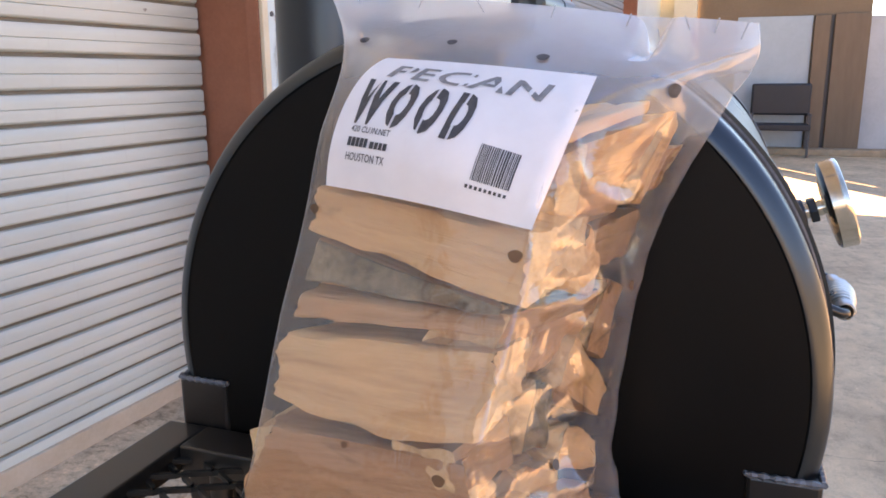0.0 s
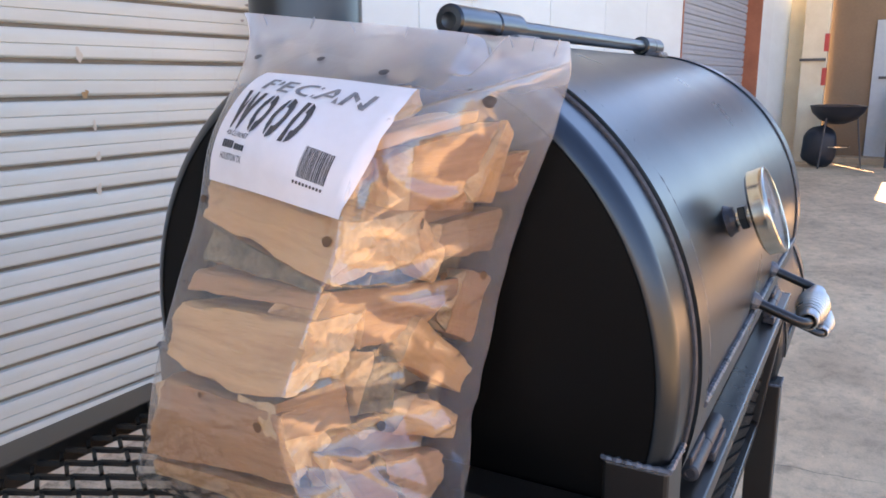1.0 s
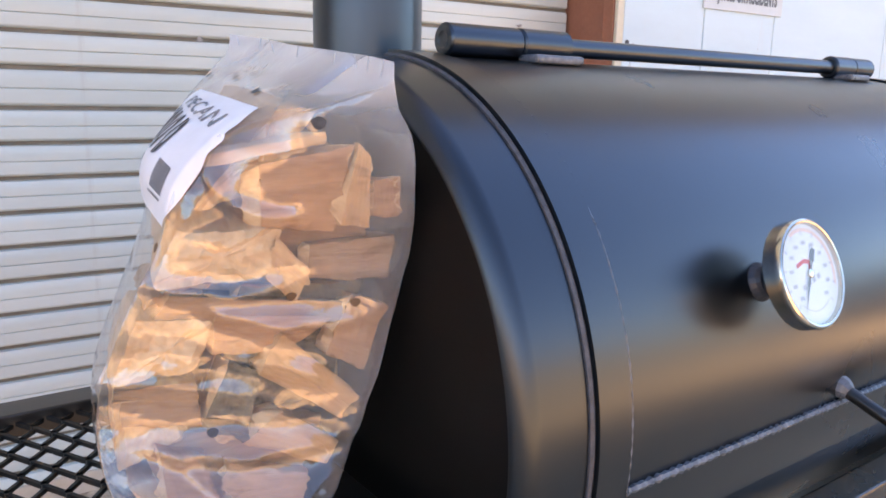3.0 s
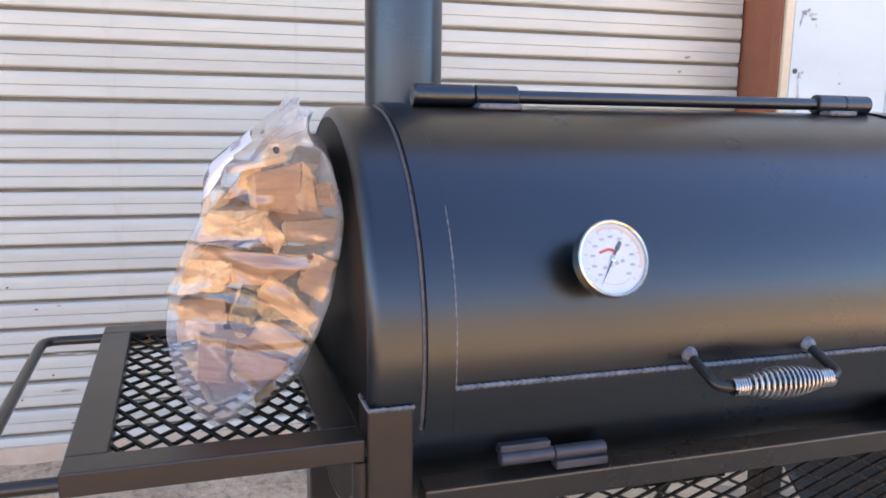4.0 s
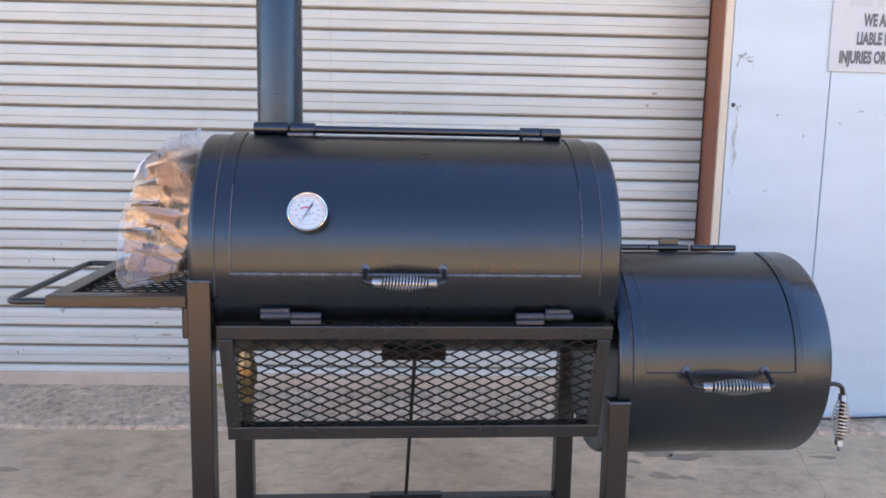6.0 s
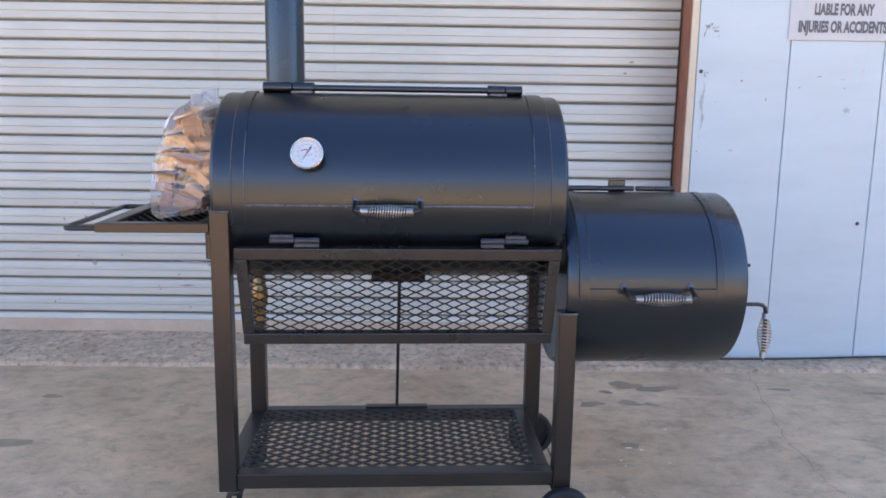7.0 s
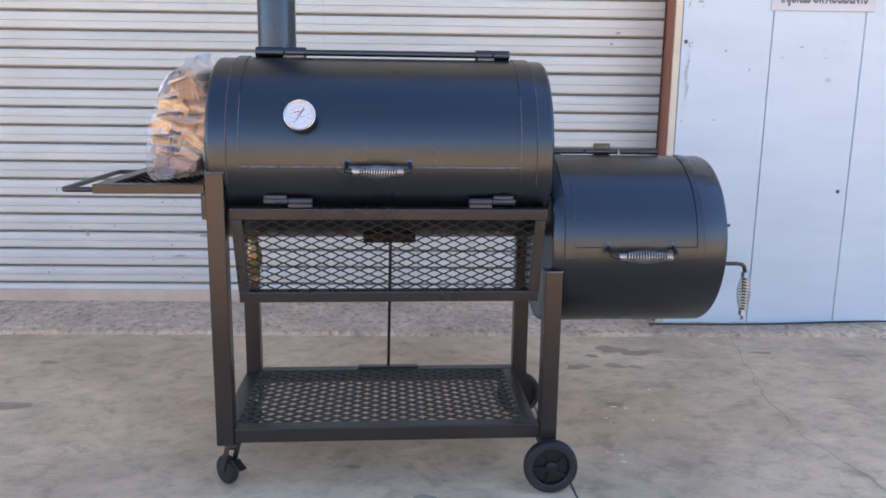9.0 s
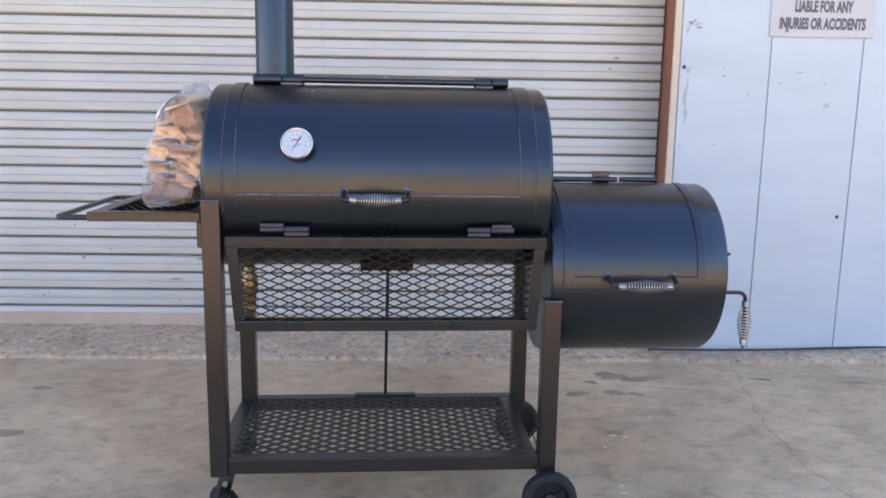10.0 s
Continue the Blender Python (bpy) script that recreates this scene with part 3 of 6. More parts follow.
wall_piece("header", (-2.55, WALL_Y, 3.25), (JAMB_X + 0.05, WALL_Y + 0.3, WALL_TOP - 0.02), bevel=0.003)
wall_piece("header", (6.53, WALL_Y, 3.25), (10.25, WALL_Y + 0.3, WALL_TOP - 0.02), bevel=0.003)
wall_piece("sill", (JAMB_X + 0.04, WALL_Y + 0.006, 0.0), (6.53, WALL_Y + 0.1, 0.042), KERB)
# unseen roof and back wall, added to block the sun up to x 11.1
roof = link("shed_roof", boxed((-9.2, WALL_Y - 0.1, WALL_TOP), (11.1, 9.0, WALL_TOP + 0.15), 0.0), GREY_DOOR)
roof.matrix_world = shed_frame()
tagged(roof, "unseen flat grey roof, added to block the sun", "roof", kind="structure")
back = link("wall_back", boxed((-9.2, 8.9, 0), (11.1, 9.0, WALL_TOP), 0.0), GREY_DOOR)
back.matrix_world = shed_frame()
tagged(back, "unseen grey back wall, added to block the sun", "wall", kind="structure")

# red steel jamb, cream corner trim
for x0, lean in ((JAMB_X, 0.052), (-2.56, 0.0)):
    # the plate is splayed a little towards the curtain to fit the camera's view
    bm = boxed((x0, WALL_Y + 0.012, 0.02), (x0 + 0.012, DOOR_Y + 0.05, WALL_TOP - 0.6), 0.001)
    for v in bm.verts:
        v.co.x += lean * (v.co.y - WALL_Y) / (DOOR_Y - WALL_Y)
    part("jamb", bm, RED_STEEL, wall, "red oxide painted steel door jamb")
part("corner_trim", boxed((JAMB_X + 0.0, WALL_Y - 0.004, 0.03), (JAMB_X + 0.034, WALL_Y + 0.0115, WALL_TOP - 0.6), 0.003), CREAM, wall, "cream painted corner trim")
part("red_flange", boxed((JAMB_X - 0.008, WALL_Y + 0.010, 0.02), (JAMB_X + 0.0, WALL_Y + 0.06, WALL_TOP - 0.6), 0.002), RED_STEEL, wall)


def slat_mesh(name, x0, x1, pitch):
    """One interlocking curtain slat: a shallow crown with a second step and a lip that shades the joint."""
    prof = [(0.010, 0.000), (-0.004, 0.003), (-0.0078, 0.008), (-0.0088, 0.30 * pitch), (-0.0082, 0.415 * pitch), (-0.0042, 0.435 * pitch), (-0.0084, 0.455 * pitch),
            (-0.0095, 0.62 * pitch), (-0.0082, 0.80 * pitch), (-0.0052, 0.868 * pitch), (0.010, 0.895 * pitch)]
    me = bpy.data.meshes.new(name)
    vs = [(x, y, z) for x in (x0, x1) for y, z in prof]
    n = len(prof)
    fs = [(k, k + n, k + n + 1, k + 1) for k in range(n - 1)]
    me.from_pydata(vs, [], fs)
    for p in me.polygons:
        p.use_smooth = True
    me.set_sharp_from_angle(angle=radians(32))
    me.materials.append(DOOR)
    return me


def rollup(name, label, x0, x1, pitch, count, base, mat, wide=-1, y=DOOR_Y, gap=SLAT_GAP):
    door = thing(name, label, "roll-up door", kind="structure")
    door.matrix_world = shed_frame(0.0)
    me = slat_mesh("slat", x0, x1, pitch)
    me.materials[0] = mat
    z = base
    for k in range(count):
        s = new("slat", me)
        s.location = (0, y + 0.0015 * math.sin(k * 2.3), z)
        # one slat is wider, to fit the joint spacing in the camera's view
        s.scale.z = 1.15 if k == wide else 1.0
        s.parent = door
        z += pitch * s.scale.z
    part("bottom_bar", boxed((x0, y - 0.022, base - 0.010), (x1, y + 0.02, base + 0.054), 0.003), BAR_PAINT, door, "cream painted bottom bar")
    part("weather_strip", boxed((x0, y - 0.012, base - 0.022), (x1, y + 0.012, base - 0.0105), 0.003), RUBBER, door)
    part("dark_backing", boxed((x0 - 0.02, y + 0.008, 0.0), (x1 + 0.01, y + 0.05, base + count * pitch), 0.0), gap, door)
    return door


# broad eave over the doors, out of view: added to shape the drum's reflections
part("eave", boxed((-14.0, 0.55, 4.20), (11.1, WALL_Y - 0.004, 4.32), 0.01), EAVE, wall, "added pale grey eave, out of view")
door_1 = rollup("door_1", "white dirty roll-up shutter door with horizontal slats", -2.545, JAMB_X + 0.040, 0.09375, 36, 0.0570, DOOR, 12)
door_2 = rollup("door_2", "grey closed roll-up shutter door farther along the shed", 6.54, 10.24, 0.0935, 36, 0.06, SHUTTER, y=WALL_Y + 0.165, gap=SHUTTER)
for x0, x1 in ((6.515, 6.53), (10.235, 10.255)):
    part("jamb", boxed((x0, WALL_Y - 0.01, 0.0), (x1, WALL_Y + 0.22, 3.25), 0.004), RED_STEEL, wall, "red oxide painted steel door jamb")

# small marks on the door and wall
DOOR_SCUFF = surface("dull_scuff", (0.20, 0.18, 0.16), (0.46, 0.42, 0.38), 50.0, (0.5, 0.7))
for k, (x, z, w, h) in enumerate([(1.645, 1.495, 0.024, 0.010), (-1.25, 0.66, 0.012, 0.02), (-0.73, 0.60, 0.012, 0.006),
                                  (-0.55, 0.41, 0.13, 0.014), (-0.70, 0.43, 0.10, 0.010), (-0.72, 0.30, 0.07, 0.008), (-0.30, 0.30, 0.10, 0.012), (-1.22, 0.42, 0.018, 0.03),
                                  (-0.8, 0.43, 0.012, 0.01), (0.52, 0.95, 0.03, 0.014), (0.60, 0.72, 0.02, 0.03), (0.42, 1.38, 0.016, 0.012)]):
    rnd = random.Random(k)
    bm = bmesh.new()
    n = 14
    w, h = w * 0.55, h * 0.55
    ph = rnd.uniform(0, 6)
    bm.faces.new([bm.verts.new((x + w * (1 + 0.3 * math.sin(3 * a + ph)) * math.cos(a), DOOR_Y - 0.0112, z + h * (1 + 0.3 * math.cos(2 * a + ph)) * math.sin(a))) for a in [2 * math.pi * j / n for j in range(n)]][::-1])
    part("scuff", bm, DOOR_SCUFF, door_1)

nail = thing("nail_hole", "black bolt hole in the white wall sheet", "bolt", group="wall bolts")
nail.matrix_world = shed_frame()
bm = bmesh.new()
lathe(bm, [(-0.001, 0.0), (-0.001, 0.006), (-0.003, 0.0085), (-0.001, 0.0095), (0.002, 0.0095)], (1.905, WALL_Y - 0.001, 1.487), (0, 1, 0), 14)
part("bolt_head", bm, INK, nail)
bolt = thing("wall_bolt", "small dark screw in the white wall sheet", "bolt", group="wall bolts")
bolt.matrix_world = shed_frame()
bm = bmesh.new()
lathe(bm, [(-0.006, 0.0), (-0.006, 0.006), (-0.002, 0.009), (0.002, 0.009)], (2.744, WALL_Y - 0.001, 0.7686), (0, 1, 0), 12)
part("screw_head", bm, INK, bolt)
SCUFF = surface("grey_scuff", (0.15, 0.16, 0.16), (0.34, 0.37, 0.37), 60.0, (0.5, 0.7))
FAINT = surface("faint_scuff", (0.32, 0.375, 0.37), (0.48, 0.555, 0.555), 40.0, (0.5, 0.7))


def smear(x, z, w, h, mat, seed, lift=0.0022):
    """A ragged fleck of dirt on the wall sheet."""
    n = 30
    bm = bmesh.new()
    ring = []
    for j in range(n):
        a = 2 * math.pi * j / n
        k = 0.75 + 0.75 * noise.noise(Vector((math.cos(a) * 1.7, math.sin(a) * 1.7, seed * 3.1))) + 0.35 * noise.noise(Vector((math.cos(a) * 5, math.sin(a) * 5, seed * 1.7)))
        ring.append(bm.verts.new((x + w * k * math.cos(a), WALL_Y - lift, z + h * k * math.sin(a))))
    bm.faces.new(ring[::-1])
    part("scuff", bm, mat, wall)


def streak(pts, width, mat, seed, lift=0.0022):
    """A long uneven smear along a line on the wall sheet."""
    bm = bmesh.new()
    rows = []
    for i, (x, z) in enumerate(pts):
        k = width * (0.7 + 0.9 * noise.noise(Vector((i * 0.9, seed, 0.3)))) * math.sin(math.pi * (i + 0.35) / (len(pts) - 0.3))
        rows.append([bm.verts.new((x + d * k, WALL_Y - lift, z)) for d in (-1, 1)])
    for a, b in zip(rows, rows[1:]):
        bm.faces.new((a[0], a[1], b[1], b[0]))
    part("scuff", bm, mat, wall)


for k, (x, z, w, h, mat) in enumerate([(1.925, 1.695, 0.018, 0.009, SCUFF), (1.943, 1.705, 0.010, 0.006, SCUFF), (1.966, 1.673, 0.013, 0.007, SCUFF), (1.980, 1.650, 0.004, 0.012, FAINT),
                                       (1.958, 1.690, 0.020, 0.010, FAINT), (1.923, 1.478, 0.005, 0.005, SCUFF), (1.936, 1.482, 0.006, 0.004, SCUFF), (1.926, 1.466, 0.010, 0.008, FAINT),
                                       (2.107, 1.447, 0.008, 0.006, SCUFF), (2.103, 1.484, 0.004, 0.003, FAINT), (2.231, 1.361, 0.0035, 0.011, SCUFF), (2.390, 1.418, 0.006, 0.005, SCUFF),
                                       (2.482, 1.470, 0.020, 0.003, SCUFF), (2.60, 1.459, 0.012, 0.003, FAINT), (2.610, 1.418, 0.005, 0.004, SCUFF), (2.692, 1.500, 0.004, 0.005, FAINT),
                                       (1.985, 1.345, 0.004, 0.004, FAINT), (1.913, 1.183, 0.004, 0.004, SCUFF), (1.908, 1.110, 0.004, 0.005, SCUFF), (2.072, 1.118, 0.012, 0.008, FAINT),
                                       (2.632, 1.316, 0.022, 0.016, FAINT)]):
    smear(x, z, w, h, mat, k + 1, 0.0022 + 0.00008 * k)
streak([(1.921 + 0.006 * math.sin(i * 0.55), 1.445 - 0.0125 * i) for i in range(20)], 0.012, FAINT, 4)
streak([(1.909 + 0.0012 * i * i / 4, 1.640 + 0.007 * i) for i in range(8)], 0.0035, SCUFF, 9)

# warning sign on the wall
sign = thing("wall_sign", "white board sign with grey capital lettering on the shed wall", "sign")
sign.matrix_world = shed_frame()
SX0, SX1, SZ0 = 2.313, 2.828, 1.637
part("board", boxed((SX0, WALL_Y - 0.008, SZ0), (SX1, WALL_Y - 0.0015, SZ0 + 0.62), 0.002), SIGN_FACE, sign)
for text, z, sq, size in (("INJURIES OR ACCIDENTS", 1.676, 0.70, 0.070), ("LIABLE FOR ANY", 1.755, 0.70, 0.070), ("WE ARE NOT", 1.832, 0.70, 0.070)):
    cx = (SX0 + SX1) / 2
    bmt = lettering(text, size, lambda u, v, z=z, cx=cx: Vector((cx + u, WALL_Y - 0.0095, z + v)), bold=0.0034, align="CENTER", squeeze=sq * 0.78)
    part("lettering", bmt, SIGN_INK, sign, "grey lettering")
SIGN_FADED = surface("faded_sign_print", (0.46, 0.48, 0.48), (0.55, 0.565, 0.56), 30.0, (0.4, 0.5))
for z, words in ((1.925, (0.10, 0.14, 0.08)), (2.005, (0.12, 0.09, 0.13)), (2.085, (0.16, 0.12))):
    x = (SX0 + SX1) / 2 - (sum(words) + 0.025 * (len(words) - 1)) / 2
    for w in words:
        part("lettering", boxed((x, WALL_Y - 0.0098, z - 0.012), (x + w, WALL_Y - 0.009, z + 0.018), 0), SIGN_FADED, sign, "faded unreadable words")
        x += w + 0.025

# rust marks that have run down the door slats
rnd = random.Random(21)
for k in range(22):
    x, z = rnd.uniform(-1.45, -0.25), rnd.uniform(0.16, 0.78)
    w, h = rnd.choice(((0.004, 0.004), (0.0025, 0.009), (0.006, 0.003), (0.003, 0.003)))
    bm = bmesh.new()
    bm.faces.new([bm.verts.new((x + w * (1 + 0.3 * math.sin(2 * a + k)) * math.cos(a), DOOR_Y - 0.0116, z + h * math.sin(a))) for a in [2 * math.pi * q / 9 for q in range(9)]][::-1])
    part("chip", bm, SIGN_INK, door_1, "small dark paint chip")
RUST = surface("rust_mark", (0.32, 0.15, 0.05), (0.50, 0.34, 0.19), 60.0, (0.7, 0.9))
PALE_RUST = surface("rust_wash", (0.52, 0.43, 0.32), (0.64, 0.57, 0.47), 40.0, (0.6, 0.8))
for k, (x, z, w, h, mat) in enumerate([(0.943, 1.186, 0.010, 0.013, RUST), (0.950, 1.196, 0.006, 0.006, RUST), (0.936, 1.303, 0.011, 0.020, PALE_RUST), (0.966, 1.094, 0.006, 0.014, PALE_RUST),
                                       (0.969, 1.002, 0.009, 0.012, PALE_RUST), (0.960, 0.901, 0.009, 0.018, PALE_RUST), (1.612, 1.438, 0.008, 0.007, DOOR_SCUFF)]):
    bm = bmesh.new()
    bm.faces.new([bm.verts.new((x + w * (1 + 0.35 * math.sin(3 * a + k)) * math.cos(a), DOOR_Y - 0.0114, z + h * (1 + 0.3 * math.cos(2 * a + k)) * math.sin(a))) for a in [2 * math.pi * q / 14 for q in range(14)]][::-1])
    part("rust_mark", bm, mat, door_1)

# hose and a bit of board on the ramp beside the wall
hose = thing("cable", "black rubber cable lying along the foot of the wall", "cable")
hose.matrix_world = shed_frame(0.0)
bm = bmesh.new()
pts = [(1.79 + 1.5 * t, 1.335 - 0.03 * math.sin(t * 5) - 0.05 * (1 - t) ** 3, 0.044 - 0.006 * t) for t in [k / 24 for k in range(25)]]
sweep(bm, pts, 0.0055, 8)
part("cable_run", bm, HOSE, hose)
board = thing("scrap_board", "grey scrap strip lying on the concrete ramp", "scrap")
board.matrix_world = shed_frame(0.0)
part("strip", boxed((1.86, 1.285, 0.006), (2.06, 1.325, 0.024), 0.004), OIL, board)

# ---- far end of the yard ----
FX = 13.0
far = thing("far_building", "tan stucco building at the end of the yard", "building")
part("wall", boxed((FX, -2.16, 0.0), (FX + 0.3, 0.36, 4.6), 0.01), SHADED_TAN, far)
part("end_wall", boxed((FX + 0.302, -2.16, 0.0), (FX + 7.5, -1.9, 4.6), 0.01), SHADED_TAN, far)
part("side_wall", boxed((FX - 0.02, 0.70, 0.0), (FX + 0.28, 1.5, 2.6), 0.01), CREAM, far, "cream painted side bay")
# stands for a low bluish shape, lengthened to cut horizon light
part("yard_wall", boxed((FX + 0.05, -9.0, 0.0), (FX + 0.25, -2.163, 2.1), 0.01), GREY_DOOR, far, "low grey wall, run on to block the bright horizon")
# roof out of view, cut short to let sun onto a ground strip
part("roof", boxed((FX - 0.4, -2.3, 4.6), (FX + 8.0, 0.72, 4.75), 0.01), GREY_DOOR, far)
d = part("door", boxed((FX - 0.04, -1.36, 0.02), (FX - 0.005, -0.27, 2.12), 0.006), PALE_BLUE, far, "pale blue door")
part("handle", boxed((FX - 0.085, -0.50, 1.26), (FX - 0.043, -0.36, 1.30), 0.005), INK, d)
part("post", boxed((FX - 0.10, -1.60, 0.0), (FX - 0.012, -1.38, 2.12), 0.008), BROWN_WOOD, far, "brown door post")
part("post", boxed((FX - 0.10, -2.15, 0.0), (FX - 0.012, -1.66, 2.14), 0.008), BROWN_WOOD, far)
# black strip on the wall paints the shaded gap between the posts
part("recess", boxed((FX - 0.03, -1.655, 0.0), (FX - 0.004, -1.605, 2.12), 0.0), INK, far)
part("step", boxed((FX - 0.35, -2.6, 0.0), (FX - 0.001, 0.3, 0.10), 0.01), OIL, far)

cream_post = thing("cream_column", "cream painted steel column with red tape marks", "column")
part("shaft", boxed((FX - 0.35, 0.35, 0.0), (FX - 0.05, 0.70, 4.6), 0.01), CREAM, cream_post)
for z in (1.30, 1.80):
    part("tape", boxed((FX - 0.354, 0.34, z - 0.13), (FX - 0.19, 0.40, z + 0.13), 0.002), RED_PAINT, cream_post, "red tape mark")
part("latch", boxed((FX - 0.40, 0.36, 1.53), (FX - 0.351, 0.72, 1.57), 0.004), INK, cream_post)

bench = thing("bench", "black padded bench standing against the tan wall", "bench")
part("seat", boxed((FX - 0.75, -1.40, 0.40), (FX - 0.30, -0.55, 0.50), 0.02), DARK, bench)
part("backrest", boxed((FX - 0.40, -1.40, 0.62), (FX - 0.28, -0.55, 1.10), 0.03), DARK, bench)
for y in (-1.38, -0.57):
    for x in (FX - 0.72, FX - 0.30):
        part("leg", boxed((x - 0.018, y - 0.018, 0.0), (x + 0.018, y + 0.018, 0.62 if x < FX - 0.5 else 0.8), 0.004), INK, bench)
    part("armrest", boxed((FX - 0.74, y - 0.025, 0.62), (FX - 0.30, y + 0.025, 0.65), 0.006), INK, bench)

kettle = thing("kettle_grill", "small black round charcoal grill on thin legs", "grill")
GX, GY = 12.05, 0.10
bm = bmesh.new()
lathe(bm, [(0.62, 0.0), (0.63, 0.10), (0.69, 0.24), (0.79, 0.34), (0.87, 0.37), (0.885, 0.38), (0.89, 0.36), (0.90, 0.30), (0.91, 0.0)], (GX, GY, 0), (0, 0, 1), 32)
part("bowl", bm, DARK, kettle, smooth=True)
for a in (30, 150, 270):
    bm = bmesh.new()
    c, s = math.cos(radians(a)), math.sin(radians(a))
    sweep(bm, [(GX + 0.26 * c, GY + 0.26 * s, 0.73), (GX + 0.36 * c, GY + 0.36 * s, 0.0)], 0.012, 8)
    part("leg", bm, INK, kettle)
bm = bmesh.new()
lathe(bm, [(0.30, 0.0), (0.30, 0.20), (0.315, 0.20), (0.315, 0.0)], (GX, GY, 0), (0, 0, 1), 20)
part("ash_tray", bm, NICKEL, kettle)
sack = thing("charcoal_sack", "dark slumped sack standing under the round grill", "sack")
bm = bmesh.new()
bmesh.ops.create_icosphere(bm, subdivisions=3, radius=1.0)
for v in bm.verts:
    k = 1 + 0.12 * noise.noise(v.co * 2.2)
    v.co = Vector((GX - 0.05 + v.co.x * 0.16 * k, GY + 0.20 + v.co.y * 0.23 * k, max(0.0, 0.30 + math.copysign(abs(v.co.z) ** 0.6, v.co.z) * 0.30 * k)))
part("sack_body", bm, DARK, sack, smooth=True)

# unseen building added behind the walk: closes the view, gives back the sun
south = thing("yard_building", "long tan building across the yard, unseen, added for bounce", "building")
part("wall", boxed((-26, -24.4, 0), (26, -24.0, 3.6), 0.0), TAN, south)
part("roof", boxed((-26.5, -30, 3.6), (26.5, -23.6, 3.8), 0.0), GREY_DOOR, south)
for k in range(5):
    part("door", boxed((-22 + k * 9.5, -24.0, 0.0), (-18 + k * 9.5, -23.95, 2.9), 0.0), CREAM, south)
# fence out of view, added to close this side
west = thing("yard_fence", "tan sheet fence, unseen, added to close the yard's other end", "fence")
part("fence_sheet", boxed((-16.2, -24, 0), (-16.0, 1.3, 2.4), 0.0), TAN, west)

# ---- the offset cooker ----
R = 0.279
LIFT = 0.047               # the cooker is set out from its shelf height and stands this much higher
CZ = 0.985                 # axis of the cooking drum
LX = 0.995                 # length of the drum
cooker = thing("offset_smoker", "black welded steel offset barrel smoker on a wheeled cart", "smoker")
cooker.location.z = LIFT
P = cooker

# drum shell with rounded end caps
bm = bmesh.new()
lathe(bm, [(0.0015, 0.0), (0.0015, R - 0.0165), (0.0003, R - 0.0152), (0.0003, R - 0.0135), (0.0014, R - 0.0110), (0.0042, R - 0.0060), (0.0085, R - 0.0020), (0.0125, R - 0.0004), (0.016, R),
           (0.30, R), (0.70, R), (LX - 0.012, R), (LX - 0.006, R - 0.0015), (LX - 0.0015, R - 0.006), (LX, R - 0.012), (LX - 0.002, R - 0.018), (LX - 0.004, 0.0)], (0, 0, CZ), (1, 0, 0), 128)
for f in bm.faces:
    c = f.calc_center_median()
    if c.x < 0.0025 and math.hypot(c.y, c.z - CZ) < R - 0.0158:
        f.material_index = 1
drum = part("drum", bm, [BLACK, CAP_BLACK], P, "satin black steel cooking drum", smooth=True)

# lid: panel, overhanging straps, weld beads
A0, A1 = -17.0, 88.0       # strap's lower edge, hinge line
AB = -6.4                  # weld line at the lid's foot
XL0, XL1, XR1, XR0 = 0.064, 0.097, 0.897, 0.942
bm = bmesh.new()
arc_plate(bm, XL1 - 0.004, XR1 + 0.004, R + 0.0006, R + 0.0030, AB, A1, 0, CZ, 64)
lid = part("lid", bm, BLACK, P, "curved black lid", smooth=True)
for nm, x0, x1, a0, a1 in (("strap", XL0, XL1, A0, A1), ("strap", XR1, XR0, A0, A1), ("strap", XL1 + 0.0003, XR1 - 0.0003, A0, AB)):
    bm = bmesh.new()
    arc_plate(bm, x0, x1, R + 0.0012, R + 0.0062, a0, a1, 0, CZ, 64 if a1 > 0 else 8)
    part(nm, bm, BLACK, lid, smooth=True)
# dark rod laid in the strap gap: its shade as a shape, no seal
for x in (XL0 - 0.0022, XR0 + 0.0022):
    bm = bmesh.new()
    sweep(bm, [on_drum(x, A0 + (A1 - A0) * k / 60, R + 0.0004, 0, CZ) for k in range(61)], 0.0029, 6)
    part("gap_seal", bm, INK, lid)
# pale below 36 degrees, black above: the bead's glint is in the colour
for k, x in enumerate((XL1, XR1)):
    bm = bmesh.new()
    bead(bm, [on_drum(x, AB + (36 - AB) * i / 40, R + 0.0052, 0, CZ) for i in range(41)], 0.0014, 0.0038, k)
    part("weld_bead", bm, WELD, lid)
    bm = bmesh.new()
    bead(bm, [on_drum(x, 36 + (A1 - 48) * i / 40, R + 0.0050, 0, CZ) for i in range(41)], 0.0013, 0.0038, k + 20)
    part("weld_bead", bm, BLACK, lid)
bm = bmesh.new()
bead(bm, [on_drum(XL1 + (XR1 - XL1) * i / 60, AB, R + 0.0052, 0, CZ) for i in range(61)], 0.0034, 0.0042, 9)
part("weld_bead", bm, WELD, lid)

# long hinge along the top
HY, HZ = -0.027, R + CZ + 0.0165


def rod(name, a, b, r, mat, parent, label="", sides=16):
    a, b = Vector(a), Vector(b)
    d = (b - a).normalized()
    bm = bmesh.new()
    lathe(bm, [(0.0, 0.0), (0.0, r * 0.45), (-0.0005, r * 0.5), (0.0, r * 0.86), (r * 0.14, r), ((b - a).length - r * 0.14, r), ((b - a).length, r * 0.86), ((b - a).length, 0.0)], a, d, sides)
    return part(name, bm, mat, parent, label, smooth=True)


rod("hinge_rod", (0.250, HY, HZ), (0.80, HY, HZ), 0.0095, BLACK, P)
